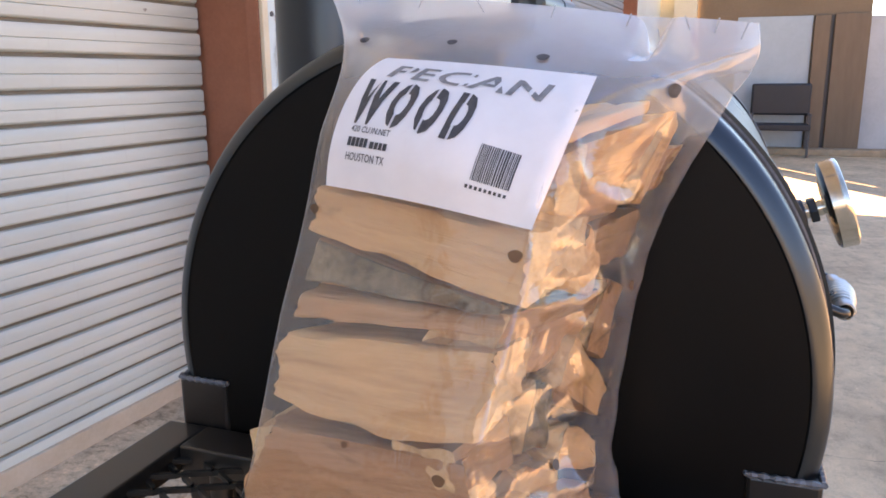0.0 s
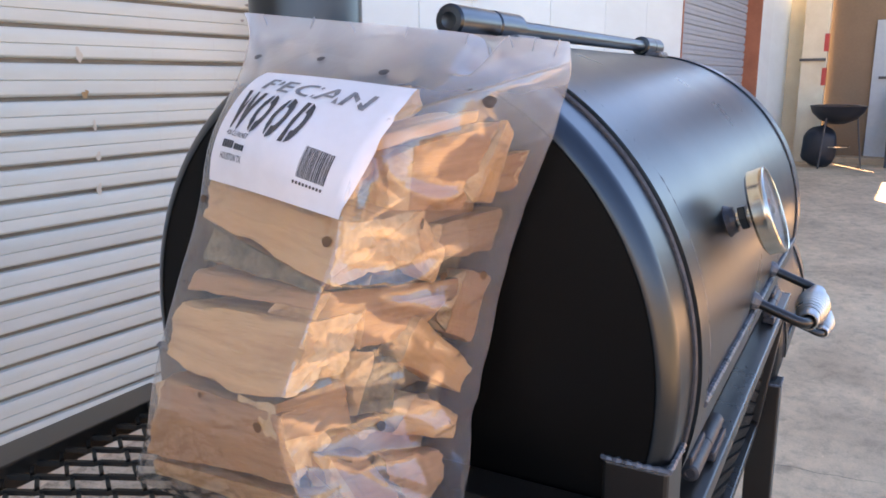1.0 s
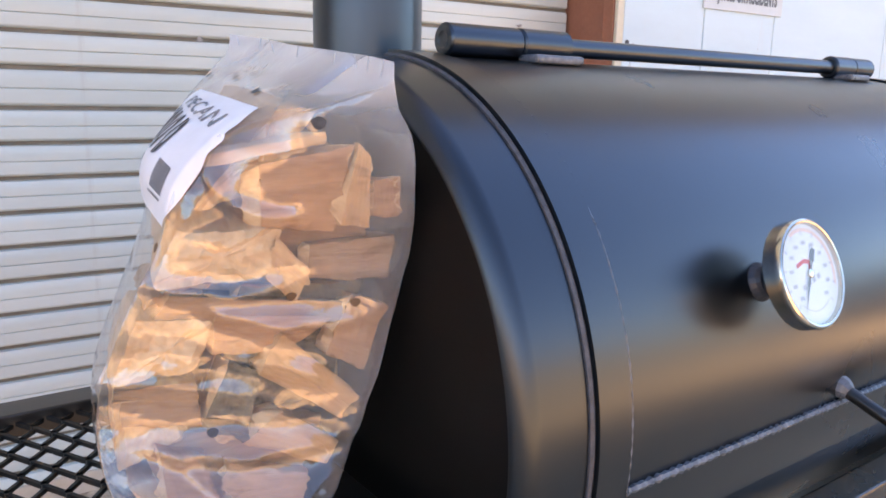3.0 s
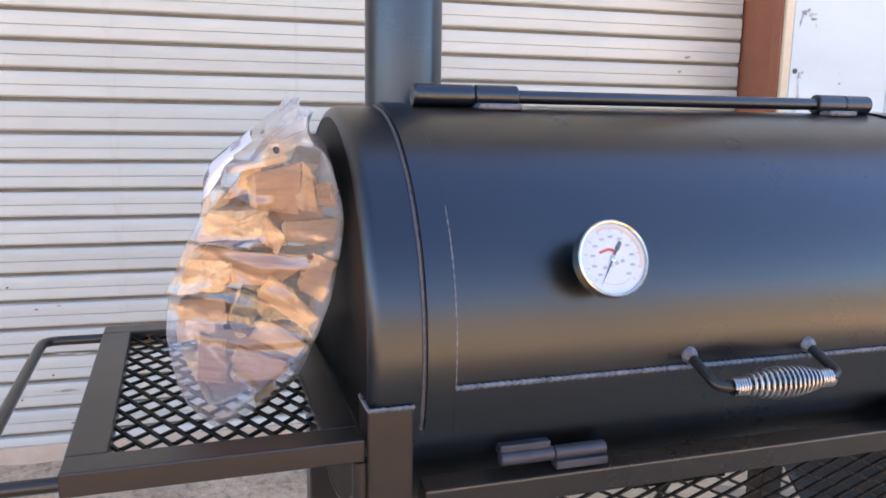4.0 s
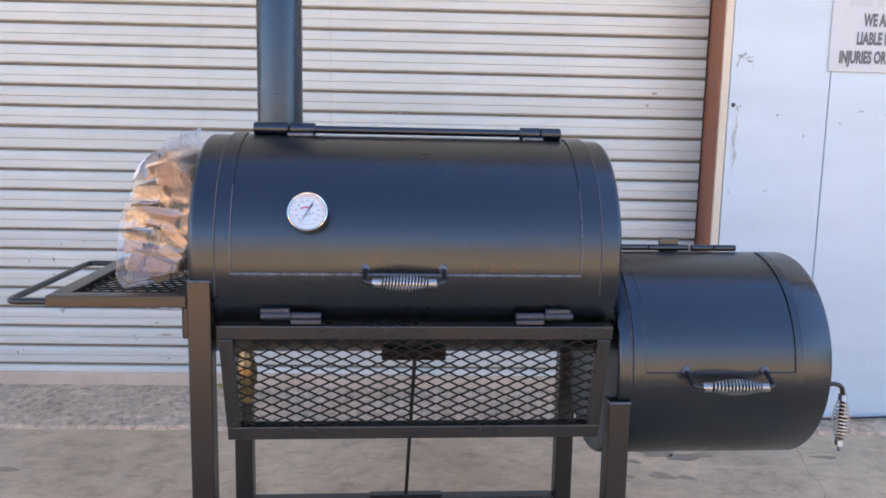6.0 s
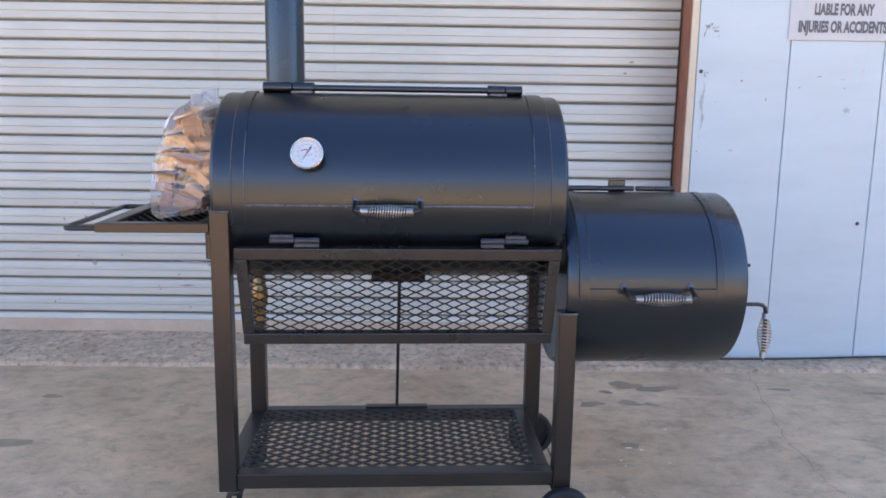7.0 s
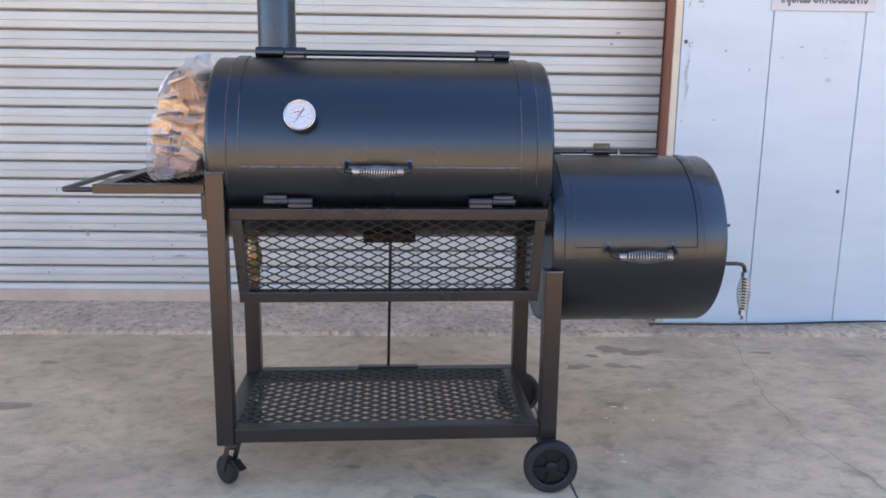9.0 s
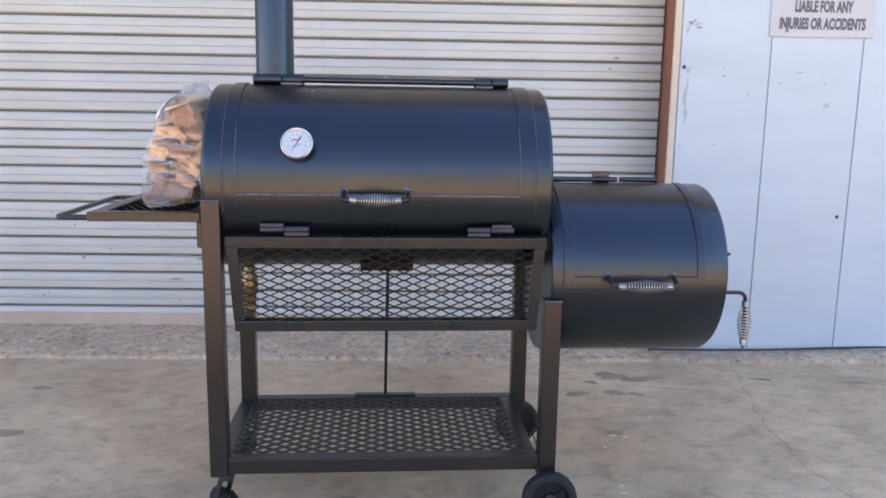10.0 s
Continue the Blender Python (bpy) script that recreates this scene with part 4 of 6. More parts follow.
rod("hinge_knuckle", (0.112, HY, HZ), (0.1995, HY, HZ), 0.0155, BLACK, P)
rod("hinge_knuckle", (0.2005, HY, HZ), (0.2650, HY, HZ), 0.0158, BLACK, P)
rod("hinge_knuckle", (0.786, HY, HZ), (0.8385, HY, HZ), 0.0155, BLACK, P)
rod("hinge_knuckle", (0.8395, HY, HZ), (0.892, HY, HZ), 0.0150, BLACK, P)
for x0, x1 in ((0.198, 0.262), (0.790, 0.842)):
    part("hinge_leaf", boxed((x0, HY - 0.034, HZ - 0.0185), (x1, HY - 0.006, HZ - 0.010), 0.003), WELD, P, "painted hinge leaf, its sheen in pale grey colour")
for x0, x1 in ((0.116, 0.190), (0.846, 0.890)):
    part("hinge_leaf", boxed((x0, HY + 0.004, HZ - 0.020), (x1, HY + 0.034, HZ - 0.011), 0.003), BLACK, P)

# chimney
bm = bmesh.new()
CX, CY, CR = 0.150, 0.173, 0.0615
lathe(bm, [(1.17, CR), (2.28, CR), (2.285, CR - 0.002), (2.285, CR - 0.006), (1.3, CR - 0.006), (1.3, 0.0)], (CX, CY, 0), (0, 0, 1), 64)
chim = part("chimney", bm, BLACK, P, "tall black chimney pipe", smooth=True)
bm = bmesh.new()
ring = []
for k in range(73):
    a = 2 * math.pi * k / 72
    x, y = CX + CR * math.cos(a), CY + CR * math.sin(a)
    ring.append((x, y, CZ + math.sqrt(max(0.0, R * R - y * y)) + 0.001))
bead(bm, ring, 0.004, 0.005, 4)
part("weld_bead", bm, BLACK, chim)

# thermometer: stem, nut, case, dial, needle, print
TH = 20.2
base = on_drum(0.272, TH, R + 0.010, 0, CZ)
axis = Vector((0.0, -math.cos(radians(TH)), math.sin(radians(TH))))
side = Vector((1, 0, 0))
upv = side.cross(-axis).normalized()
if upv.z < 0:
    upv.negate()
bm = bmesh.new()
lathe(bm, [(-0.012, 0.0), (-0.012, 0.0072), (0.015, 0.0072), (0.015, 0.0080), (0.0185, 0.0080), (0.019, 0.0068), (0.022, 0.0068), (0.022, 0.0)], base, axis, 20)
stem = part("thermometer", bm, NICKEL, P, "round dial thermometer with a steel case", smooth=True)
bm = bmesh.new()
lathe(bm, [(-0.012, 0.0), (-0.010, 0.0175), (-0.006, 0.0165), (-0.002, 0.0140), (0.002, 0.0130), (0.004, 0.0)], base, axis, 22)
part("weld_collar", bm, HINGE, stem)
bm = bmesh.new()
lathe(bm, [(0.006, 0.0), (0.006, 0.0125), (0.007, 0.0132), (0.0125, 0.0132), (0.0135, 0.0125), (0.0135, 0.0)], base, axis, 6)
part("hex_nut", bm, BLACK, stem)
TR = 0.0445
bm = bmesh.new()
lathe(bm, [(0.0205, 0.0), (0.0205, TR * 0.55), (0.0222, TR * 0.90), (0.0250, TR * 0.985), (0.0345, TR * 0.99), (0.0375, TR), (0.0400, TR * 0.985), (0.0410, TR * 0.95), (0.0405, TR * 0.915), (0.0360, TR * 0.905), (0.0360, 0.0)], base, axis, 64)
case = part("case", bm, NICKEL, stem, "bright steel dial case", smooth=True)


def dial_at(u, v, h=0.0367):
    return base + axis * h + side * u + upv * v


bm = bmesh.new()
n = 48
bm.faces.new([bm.verts.new(dial_at(TR * 0.905 * math.cos(2 * math.pi * k / n), TR * 0.905 * math.sin(2 * math.pi * k / n))) for k in range(n)])
face = part("dial", bm, DIAL, stem, "white dial with grey print")


def dial_ring(name, r0, r1, a0, a1, mat, h):
    bm = bmesh.new()
    n = 28
    p = [(r0, r1)] * (n + 1)
    v0 = [bm.verts.new(dial_at(r0 * TR * math.cos(radians(a0 + (a1 - a0) * k / n)), r0 * TR * math.sin(radians(a0 + (a1 - a0) * k / n)), h)) for k in range(n + 1)]
    v1 = [bm.verts.new(dial_at(r1 * TR * math.cos(radians(a0 + (a1 - a0) * k / n)), r1 * TR * math.sin(radians(a0 + (a1 - a0) * k / n)), h)) for k in range(n + 1)]
    for k in range(n):
        bm.faces.new((v0[k], v0[k + 1], v1[k + 1], v1[k]))
    return part(name, bm, mat, face)


dial_ring("orange_band", 0.76, 0.83, -20, 118, DIAL_PINK, 0.0369)
dial_ring("scale_line", 0.66, 0.675, -128, -50, DIAL_GREY, 0.0369)


def dial_bar(name, u0, v0, u1, v1, w, mat, h=0.0370):
    a, b = Vector((u0, v0)) * TR, Vector((u1, v1)) * TR
    d = (b - a).normalized()
    s = Vector((-d.y, d.x)) * (w * TR / 2)
    bm = bmesh.new()
    bm.faces.new([bm.verts.new(dial_at(p.x, p.y, h)) for p in (a - s, b - s, b + s, a + s)])
    return part(name, bm, mat, face)


for k in range(11):
    a = radians(225 - 27 * k)
    dial_bar("tick", 0.70 * math.cos(a), 0.70 * math.sin(a), 0.79 * math.cos(a), 0.79 * math.sin(a), 0.03, DIAL_GREY)
    u, v = 0.56 * math.cos(a), 0.56 * math.sin(a)
    dial_bar("figure_bar", u - 0.07, v, u + 0.07, v, 0.07, DIAL_GREY)
for k in range(4):
    dial_bar("script_bar", -0.30 + 0.17 * k, -0.24 + 0.05 * k, -0.19 + 0.17 * k, -0.20 + 0.05 * k, 0.09, DIAL_GREY)
dial_bar("red_mark", -0.36, 0.16, -0.10, 0.24, 0.07, DIAL_RED)
dial_bar("red_mark", -0.12, 0.24, 0.08, 0.20, 0.08, DIAL_RED)
dial_bar("red_mark", 0.06, 0.22, 0.02, 0.04, 0.06, DIAL_RED)
# needle: a long thin tip with a broad tail
bm = bmesh.new()
d = Vector((-0.52, -0.86)).normalized()
s = Vector((-d.y, d.x))
outline = [d * 0.80, d * 0.1 + s * 0.03, -d * 0.22 + s * 0.028, -d * 0.28 + s * 0.062, -d * 0.50 + s * 0.05, -d * 0.50 - s * 0.05, -d * 0.28 - s * 0.062, -d * 0.22 - s * 0.028, d * 0.1 - s * 0.03]
bm.faces.new([bm.verts.new(dial_at(p.x * TR, p.y * TR, 0.0377)) for p in outline])
part("needle", bm, SIGN_INK, stem, "dark needle")
bm = bmesh.new()
lathe(bm, [(0.0365, 0.0036), (0.0387, 0.0036), (0.0391, 0.002), (0.0391, 0.0)], base, axis, 14)
part("needle_hub", bm, NICKEL, stem)
bm = bmesh.new()
lathe(bm, [(0.0397, 0.0), (0.0397, TR * 0.91), (0.0402, TR * 0.91), (0.0402, 0.0)], base, axis, 48)
glass = part("dial_glass", bm, GLASS, stem, "clear dial glass")
glass.visible_shadow = False


def spring_handle(x0, x1, z_ang, cz, r, reach, drop):
    """A bent rod between two welded studs with a barrel-shaped coil of bright wire round its grip."""
    p0, p1 = on_drum(x0, z_ang, r + 0.003, 0, cz), on_drum(x1, z_ang, r + 0.003, 0, cz)
    out = Vector((0, -reach, -drop))
    pts = []
    inset = 0.012
    corner0, corner1 = p0 + out, p1 + out
    for a, b, rev in ((p0, corner0, 1), (p1, corner1, -1)):
        leg = [a.lerp(b, t) for t in (0, 0.3, 0.6, 0.8)]
        bend = [b + (a - b) * 0.2 * (1 - t) ** 2 + Vector((rev * inset * 2.0, 0, 0)) * t * t for t in (0.25, 0.5, 0.75, 1.0)]
        seq = leg + bend
        pts.append(seq)
    path = pts[0] + pts[1][::-1]
    bm = bmesh.new()
    sweep(bm, path, 0.0062, 12)
    h = part("lid_handle", bm, BLACK_TUBE, P, "bent rod handle with bright coil grip", smooth=True)
    for p in (p0, p1):
        bm = bmesh.new()
        d = out.normalized()
        lathe(bm, [(-0.004, 0.0), (-0.004, 0.0115), (0.002, 0.0108), (0.006, 0.0088), (0.0085, 0.0072), (0.0085, 0.0)], p, d, 9)
        part("weld_stud", bm, WELD, h)
    g0, g1 = corner0 + Vector((inset * 1.5, 0, 0)), corner1 - Vector((inset * 1.5, 0, 0))
    coil(h, g0, g1, 15)
    return h


def coil(parent, a, b, turns, rmin=0.0100, rmax=0.0185, wire=0.0018):
    """A spring: tight at both ends, swelling and open in the middle."""
    a, b = Vector(a), Vector(b)
    d = (b - a).normalized()
    s = d.cross(Vector((0, 0, 1)) if abs(d.z) < 0.9 else Vector((1, 0, 0))).normalized()
    u = s.cross(d)
    L = (b - a).length
    tight = 5
    pts = []
    per = 12
    total = turns + 2 * tight
    for k in range(total * per + 1):
        n = k / per
        if n < tight:
            t = n * 0.0036
        elif n > total - tight:
            t = L - (total - n) * 0.0036
        else:
            t = tight * 0.0036 + (L - 2 * tight * 0.0036) * (n - tight) / turns
        q = max(0.0, min(1.0, (t - tight * 0.0036) / (L - 2 * tight * 0.0036)))
        r = rmin + (rmax - rmin) * math.sin(math.pi * q) ** 0.9
        ang = 2 * math.pi * n
        pts.append(a + d * t + (s * math.cos(ang) + u * math.sin(ang)) * r)
    bm = bmesh.new()
    sweep(bm, pts, wire, 6)
    return part("spring_grip", bm, CHROME, parent, "bright steel coil grip", smooth=True)


spring_handle(0.399, 0.577, -3.6, CZ, R, 0.060, 0.022)

# cart: legs, lower shelf, gate
LEG = 0.052
LEGY = 0.277
legs = [("left", "front", -0.0015, -LEGY, 0.109, 0.934), ("left", "rear", -0.0015, LEGY - LEG, 0.109, 0.943), ("right", "front", 0.983, -LEGY, 0.109, 0.644), ("right", "rear", 0.977, LEGY - LEG, 0.109, 0.70)]
for sd, fr, x, y, z0, z1 in legs:
    leg = part("leg", boxed((x, y, z0), (x + LEG, y + LEG, z1), 0.0035), BLACK_TUBE, P, "black square tube leg")
    bm = bmesh.new()
    q = 0.001
    bead(bm, [(x + q, y, z1), (x + LEG - q, y, z1), (x + LEG - q, y + LEG, z1), (x + q, y + LEG, z1), (x + q, y, z1)], 0.0027, 0.0040, 3)
    part("weld_bead", bm, WELD, leg)

SZ = 0.163
part("shelf_rail", boxed((0.0510, -LEGY + 0.003, SZ - 0.046), (0.982, -LEGY + 0.049, SZ), 0.003), BLACK_TUBE, P)
part("shelf_rail", boxed((0.0510, LEGY - 0.046, SZ - 0.046), (0.976, LEGY - 0.003, SZ), 0.003), BLACK_TUBE, P)
for a, b in (((0.0255, -LEGY + LEG + 0.001, SZ - 0.024), (0.0255, LEGY - LEG - 0.001, SZ - 0.024)), ((0.957, -LEGY + 0.050, SZ - 0.024), (0.957, LEGY - 0.047, SZ - 0.024))):
    bm = bmesh.new()
    bar(bm, a, b, 0.054 if a[0] < 0.5 else 0.042, 0.046, bevel=0.003)
    part("shelf_rail", bm, BLACK_TUBE, P)
part("shelf_mesh", expanded(0.052, 0.938, -LEGY + 0.045, LEGY - 0.044, 0.0600, 0.0403, 0.0058, lambda u, v, n: Vector((u, v, SZ - 0.006 + n))), SHELF_METAL, P, "black expanded metal shelf")

# hinged front gate of tube and expanded metal, hanging a little inwards
G0, G1 = Vector((0, -0.265, 0.8345)), Vector((0, -0.228, 0.549))
gd = (G1 - G0).normalized()


def gate_pt(x, s, n=0.0):
    q = G0 + gd * s
    nn = Vector((0, -gd.z, gd.y)) * -1
    return Vector((x, q.y, q.z)) + nn * n


GH = (G1 - G0).length
GT = 0.033
bm = bmesh.new()
nrm = gate_pt(0, 0, 1) - gate_pt(0, 0, 0)
bar(bm, gate_pt(0.064, GT / 2), gate_pt(0.981, GT / 2), GT * 0.98, GT, up=-gd, bevel=0.0025)
gate = part("gate", bm, GATE_PAINT, P, "folding front gate of black tube and mesh")
bm = bmesh.new()
bar(bm, gate_pt(0.077, GH - GT / 2), gate_pt(0.967, GH - GT / 2), GT * 0.98, GT, up=-gd, bevel=0.0025)
part("gate_rail", bm, GATE_PAINT, gate)
for x0, x1 in ((0.082, 0.092), (0.962, 0.953)):
    bm = bmesh.new()
    bar(bm, gate_pt(x0, GT + 0.0005), gate_pt(x1, GH - GT - 0.0005), GT * 0.97, GT, up=nrm, bevel=0.0025)
    part("gate_rail", bm, GATE_PAINT, gate)
part("gate_mesh", expanded(0.097, 0.947, GT - 0.004, GH - GT + 0.004, 0.0555, 0.0232, 0.0037, lambda u, v, n: gate_pt(u, v, n + 0.002)), MESH_METAL, gate, "black expanded metal panel")
for x0, x1, flip in ((0.160, 0.298, 0), (0.751, 0.886, 1)):
    xm = (x0 + x1) / 2
    hy, hz = -0.264, 0.853
    h = rod("gate_hinge", (x0, hy, hz), (xm - 0.0006, hy, hz), 0.0088, HINGE, P, "painted steel hinge")
    rod("knuckle", (xm + 0.0006, hy, hz), (x1, hy, hz), 0.0088, HINGE, h)
    ua, ub = ((x0, xm - 0.004), (xm, x1)) if not flip else ((xm + 0.004, x1 - 0.006), (x0, xm - 0.002))
    part("leaf", boxed((ua[0], hy - 0.002, hz + 0.003), (ua[1], hy + 0.022, hz + 0.0165), 0.002), HINGE, h)
    part("leaf", boxed((ub[0], hy - 0.012, hz - 0.0178), (ub[1], hy + 0.006, hz - 0.007), 0.002), HINGE, h)

# side shelf on the left with a bent towel bar
SHZ = 0.900
FLs, BLs, BRs, FRs = Vector((-0.310, -0.276, SHZ)), Vector((-0.328, 0.284, SHZ)), Vector((-0.006, 0.288, SHZ)), Vector((-0.004, -0.274, SHZ))
RW, RH = 0.042, 0.026
shelf = None


def rail(a, b, w, h, parent, name="shelf_rail"):
    bm = bmesh.new()
    bar(bm, a - Vector((0, 0, h / 2)), b - Vector((0, 0, h / 2)), w, h, bevel=0.002)
    return part(name, bm, BLACK_TUBE, parent)


ux = (FRs - FLs).normalized()
uy = (BLs - FLs).normalized()
uyr = (BRs - FRs).normalized()
shelf = rail(FLs + uy * RW / 2, FRs + uy * RW / 2, RW, RH, P, "side_shelf")
shelf["label"] = "black side shelf of tube and expanded metal"
rail(BLs - uy * RW / 2, BRs - uyr * RW / 2, RW, RH, shelf)
rail(FLs + uy * (RW + 0.0005) + ux * RW / 2, BLs - uy * (RW + 0.0005) + ux * RW / 2, RW, RH - 0.0012, shelf)
rail(FRs + uyr * (RW + 0.0005) - ux * RW / 2, BRs - uyr * (RW + 0.0005) - ux * RW / 2, RW, RH - 0.0012, shelf)


def shelf_pt(u, v, n):
    a = FLs.lerp(BLs, u)
    b = FRs.lerp(BRs, u)
    p = a.lerp(b, v)
    return Vector((p.x, p.y, SHZ - 0.012 + n))


part("shelf_mesh", expanded(0.07, 0.93, 0.125, 0.875, 0.056 / 0.58, 0.0285 / 0.32, 0.0044 / 0.32 * 1.0, lambda u, v, n: shelf_pt(u, v, n * 0.32)), MESH_METAL, shelf, "black expanded metal shelf")
TBZ = SHZ - 0.016
fa, ba = FLs + Vector((0, 0.014, 0)), BLs + Vector((0, -0.014, 0))
fo, bo = Vector((-0.398, -0.262, 0)), Vector((-0.420, 0.272, 0))
path = [fa + (fo - fa) * t for t in (0, 0.4, 0.75)]
path += [fo + (fa - fo) * 0.25 * (1 - t) ** 2 + (bo - fo) * 0.05 * t * t for t in (0.3, 0.55, 0.8, 1.0)]
path += [fo.lerp(bo, t) for t in (0.3, 0.6, 0.9)]
path += [bo + (fo - bo) * 0.05 * (1 - t) ** 2 + (ba - bo) * 0.25 * t * t for t in (0.2, 0.45, 0.7, 1.0)]
path += [bo.lerp(ba, t) for t in (0.5, 1.0)]
bm = bmesh.new()
sweep(bm, [Vector((p.x, p.y, TBZ)) for p in path], 0.0078, 12)
part("towel_bar", bm, BLACK_TUBE, shelf, "bent black round bar", smooth=True)
# fold-down bracket that carries the shelf at the front leg
for y in (-0.262, 0.235):
    br = rod("shelf_hinge", (-0.006, y, 0.800), (-0.006, y, 0.872), 0.0105, BLACK_TUBE, shelf)
    part("bracket", boxed((0.004, y - 0.006, 0.806), (0.0145, y + 0.006, 0.868), 0.001), BLACK_TUBE, br)

# brace rod from a bracket under the drum down to the shelf
bm = bmesh.new()
sweep(bm, [(0.522, -0.100, 0.716), (0.514, 0.245, 0.173)], 0.0055, 8)
drod = part("brace_rod", bm, BLACK_TUBE, P, "thin black brace rod")
part("plate", boxed((0.402, 0.235, SZ + 0.0005), (0.624, 0.262, SZ + 0.010), 0.002), BLACK_TUBE, drod)
part("bracket", boxed((0.437, -0.118, 0.704), (0.600, -0.088, 0.735), 0.002), CAP_BLACK, drod)

# brass drain valve with its yellow lever, under the drum's left end
bm = bmesh.new()
lathe(bm, [(0.0, 0.0), (0.0, 0.015), (0.012, 0.019), (0.02, 0.020), (0.04, 0.026), (0.06, 0.029), (0.085, 0.026), (0.105, 0.019), (0.118, 0.021), (0.128, 0.019), (0.128, 0.0)], (0.073, 0.03, 0.690), (0, 0, -1), 20)
valve = part("drain_valve", bm, BRASS, P, "brass drain valve with yellow lever", smooth=True)
rod("stub_pipe", (0.073, 0.03, 0.740), (0.073, 0.03, 0.6895), 0.015, BLACK_TUBE, valve)
rod("hex_cap", (0.073, 0.03, 0.570), (0.073, 0.03, 0.545), 0.018, BRASS, valve, sides=6)
bm = bmesh.new()
bar(bm, (0.073, 0.02, 0.622), (0.060, -0.006, 0.612), 0.014, 0.005, bevel=0.0015)
bar(bm, (0.060, -0.006, 0.612), (-0.026, -0.012, 0.600), 0.014, 0.006, bevel=0.0015)
part("lever", bm, YELLOW, valve, "yellow vinyl lever")

# ---- firebox ----
FZ, FR_, FX0, FX1 = 0.700, 0.272, 1.004, 1.537
bm = bmesh.new()
lathe(bm, [(FX0 + 0.004, 0.0), (FX0 + 0.004, FR_ - 0.018), (FX0, FR_ - 0.012), (FX0 + 0.002, FR_ - 0.005), (FX0 + 0.010, FR_), (1.2, FR_), (1.4, FR_), (FX1 - 0.010, FR_), (FX1 - 0.002, FR_ - 0.004), (FX1, FR_ - 0.011), (FX1 - 0.004, FR_ - 0.018), (FX1 - 0.005, 0.0)], (0, 0, FZ), (1, 0, 0), 112)
fb = part("firebox", bm, BLACK, P, "satin black round firebox", smooth=True)
FL0, FL1, FR1, FR0 = 1.038, 1.067, 1.440, 1.460
FA0, FAB, FA1 = -3.0, 3.8, 86.0
bm = bmesh.new()
arc_plate(bm, FL1 - 0.003, FR1 + 0.003, FR_ + 0.0006, FR_ + 0.0028, FAB, FA1, 0, FZ, 56)
part("firebox_lid", bm, BLACK, fb, smooth=True)
for x0, x1, a0, a1 in ((FL0, FL1, FA0, FA1), (FR1, FR0, FA0, FA1), (FL1 + 0.0003, FR1 - 0.0003, FA0, FAB)):
    bm = bmesh.new()
    arc_plate(bm, x0, x1, FR_ + 0.0012, FR_ + 0.0058, a0, a1, 0, FZ, 56 if a1 > 10 else 6)
    o = part("firebox_strap", bm, BLACK, fb, smooth=True)
# black rods paint the shade of the firebox lid's gap
for x, a1 in ((FL0 - 0.0016, FA1), (FR0 + 0.0016, FA1)):
    bm = bmesh.new()
    sweep(bm, [on_drum(x, FA0 + (a1 - FA0) * k / 50, FR_ + 0.0004, 0, FZ) for k in range(51)], 0.0020, 6)
    part("gap_seal", bm, INK, fb)
for x in (FL1, FR1):
    bm = bmesh.new()
    bead(bm, [on_drum(x, FAB + (FA1 - 8 - FAB) * i / 50, FR_ + 0.005, 0, FZ) for i in range(51)], 0.0016, 0.004, 12)
    part("weld_bead", bm, BLACK, fb)
bm = bmesh.new()
bead(bm, [on_drum(FL1 + (FR1 - FL1) * i / 40, FAB, FR_ + 0.005, 0, FZ) for i in range(41)], 0.0020, 0.004, 13)
part("weld_bead", bm, BLACK, fb)
spring_handle(1.166, 1.360, 5.0, FZ, FR_ - 0.0, 0.060, 0.022)
FHZ = FZ + FR_ + 0.012
rod("hinge_knuckle", (1.046, 0.0, FHZ), (1.150, 0.0, FHZ), 0.0085, BLACK, fb)
rod("hinge_knuckle", (1.1515, 0.0, FHZ), (1.262, 0.0, FHZ), 0.0082, BLACK, fb)
rod("hinge_knuckle", (1.270, 0.0, FHZ), (1.330, 0.0, FHZ), 0.0082, BLACK, fb)
rod("hinge_knuckle", (1.3315, 0.0, FHZ), (1.394, 0.0, FHZ), 0.0085, BLACK, fb)
part("stop_plate", boxed((1.183, 0.006, FHZ - 0.012), (1.238, 0.013, FHZ + 0.026), 0.003), BLACK, fb, "black lid stop plate")
# latch with its hanging spring grip, peg, feet on the end
bm = bmesh.new()
lp = [Vector((1.545, -0.09, 0.629)), Vector((1.6550, -0.09, 0.629)), Vector((1.6700, -0.09, 0.626)), Vector((1.6790, -0.09, 0.618)), Vector((1.6830, -0.09, 0.602)), Vector((1.6860, -0.09, 0.464))]
sweep(bm, lp, 0.0065, 10)
latch = part("damper_latch", bm, BLACK_TUBE, fb, "bent rod latch with hanging coil grip", smooth=True)
coil(latch, (1.6834, -0.09, 0.602), (1.6858, -0.09, 0.456), 11, 0.0100, 0.0215, 0.0020)
rod("latch_tip", (1.6858, -0.09, 0.470), (1.6862, -0.09, 0.440), 0.0045, WELD, latch)
rod("peg", (1.536, -0.13, 0.762), (1.600, -0.13, 0.762), 0.0052, BLACK_TUBE, fb)
rod("peg", (1.536, -0.10, 0.528), (1.576, -0.10, 0.528), 0.004, BLACK_TUBE, fb)
part("foot", boxed((1.528, -0.03, 0.425), (1.562, 0.02, 0.451), 0.004), BLACK_TUBE, fb)

# ---- wheels and casters ----


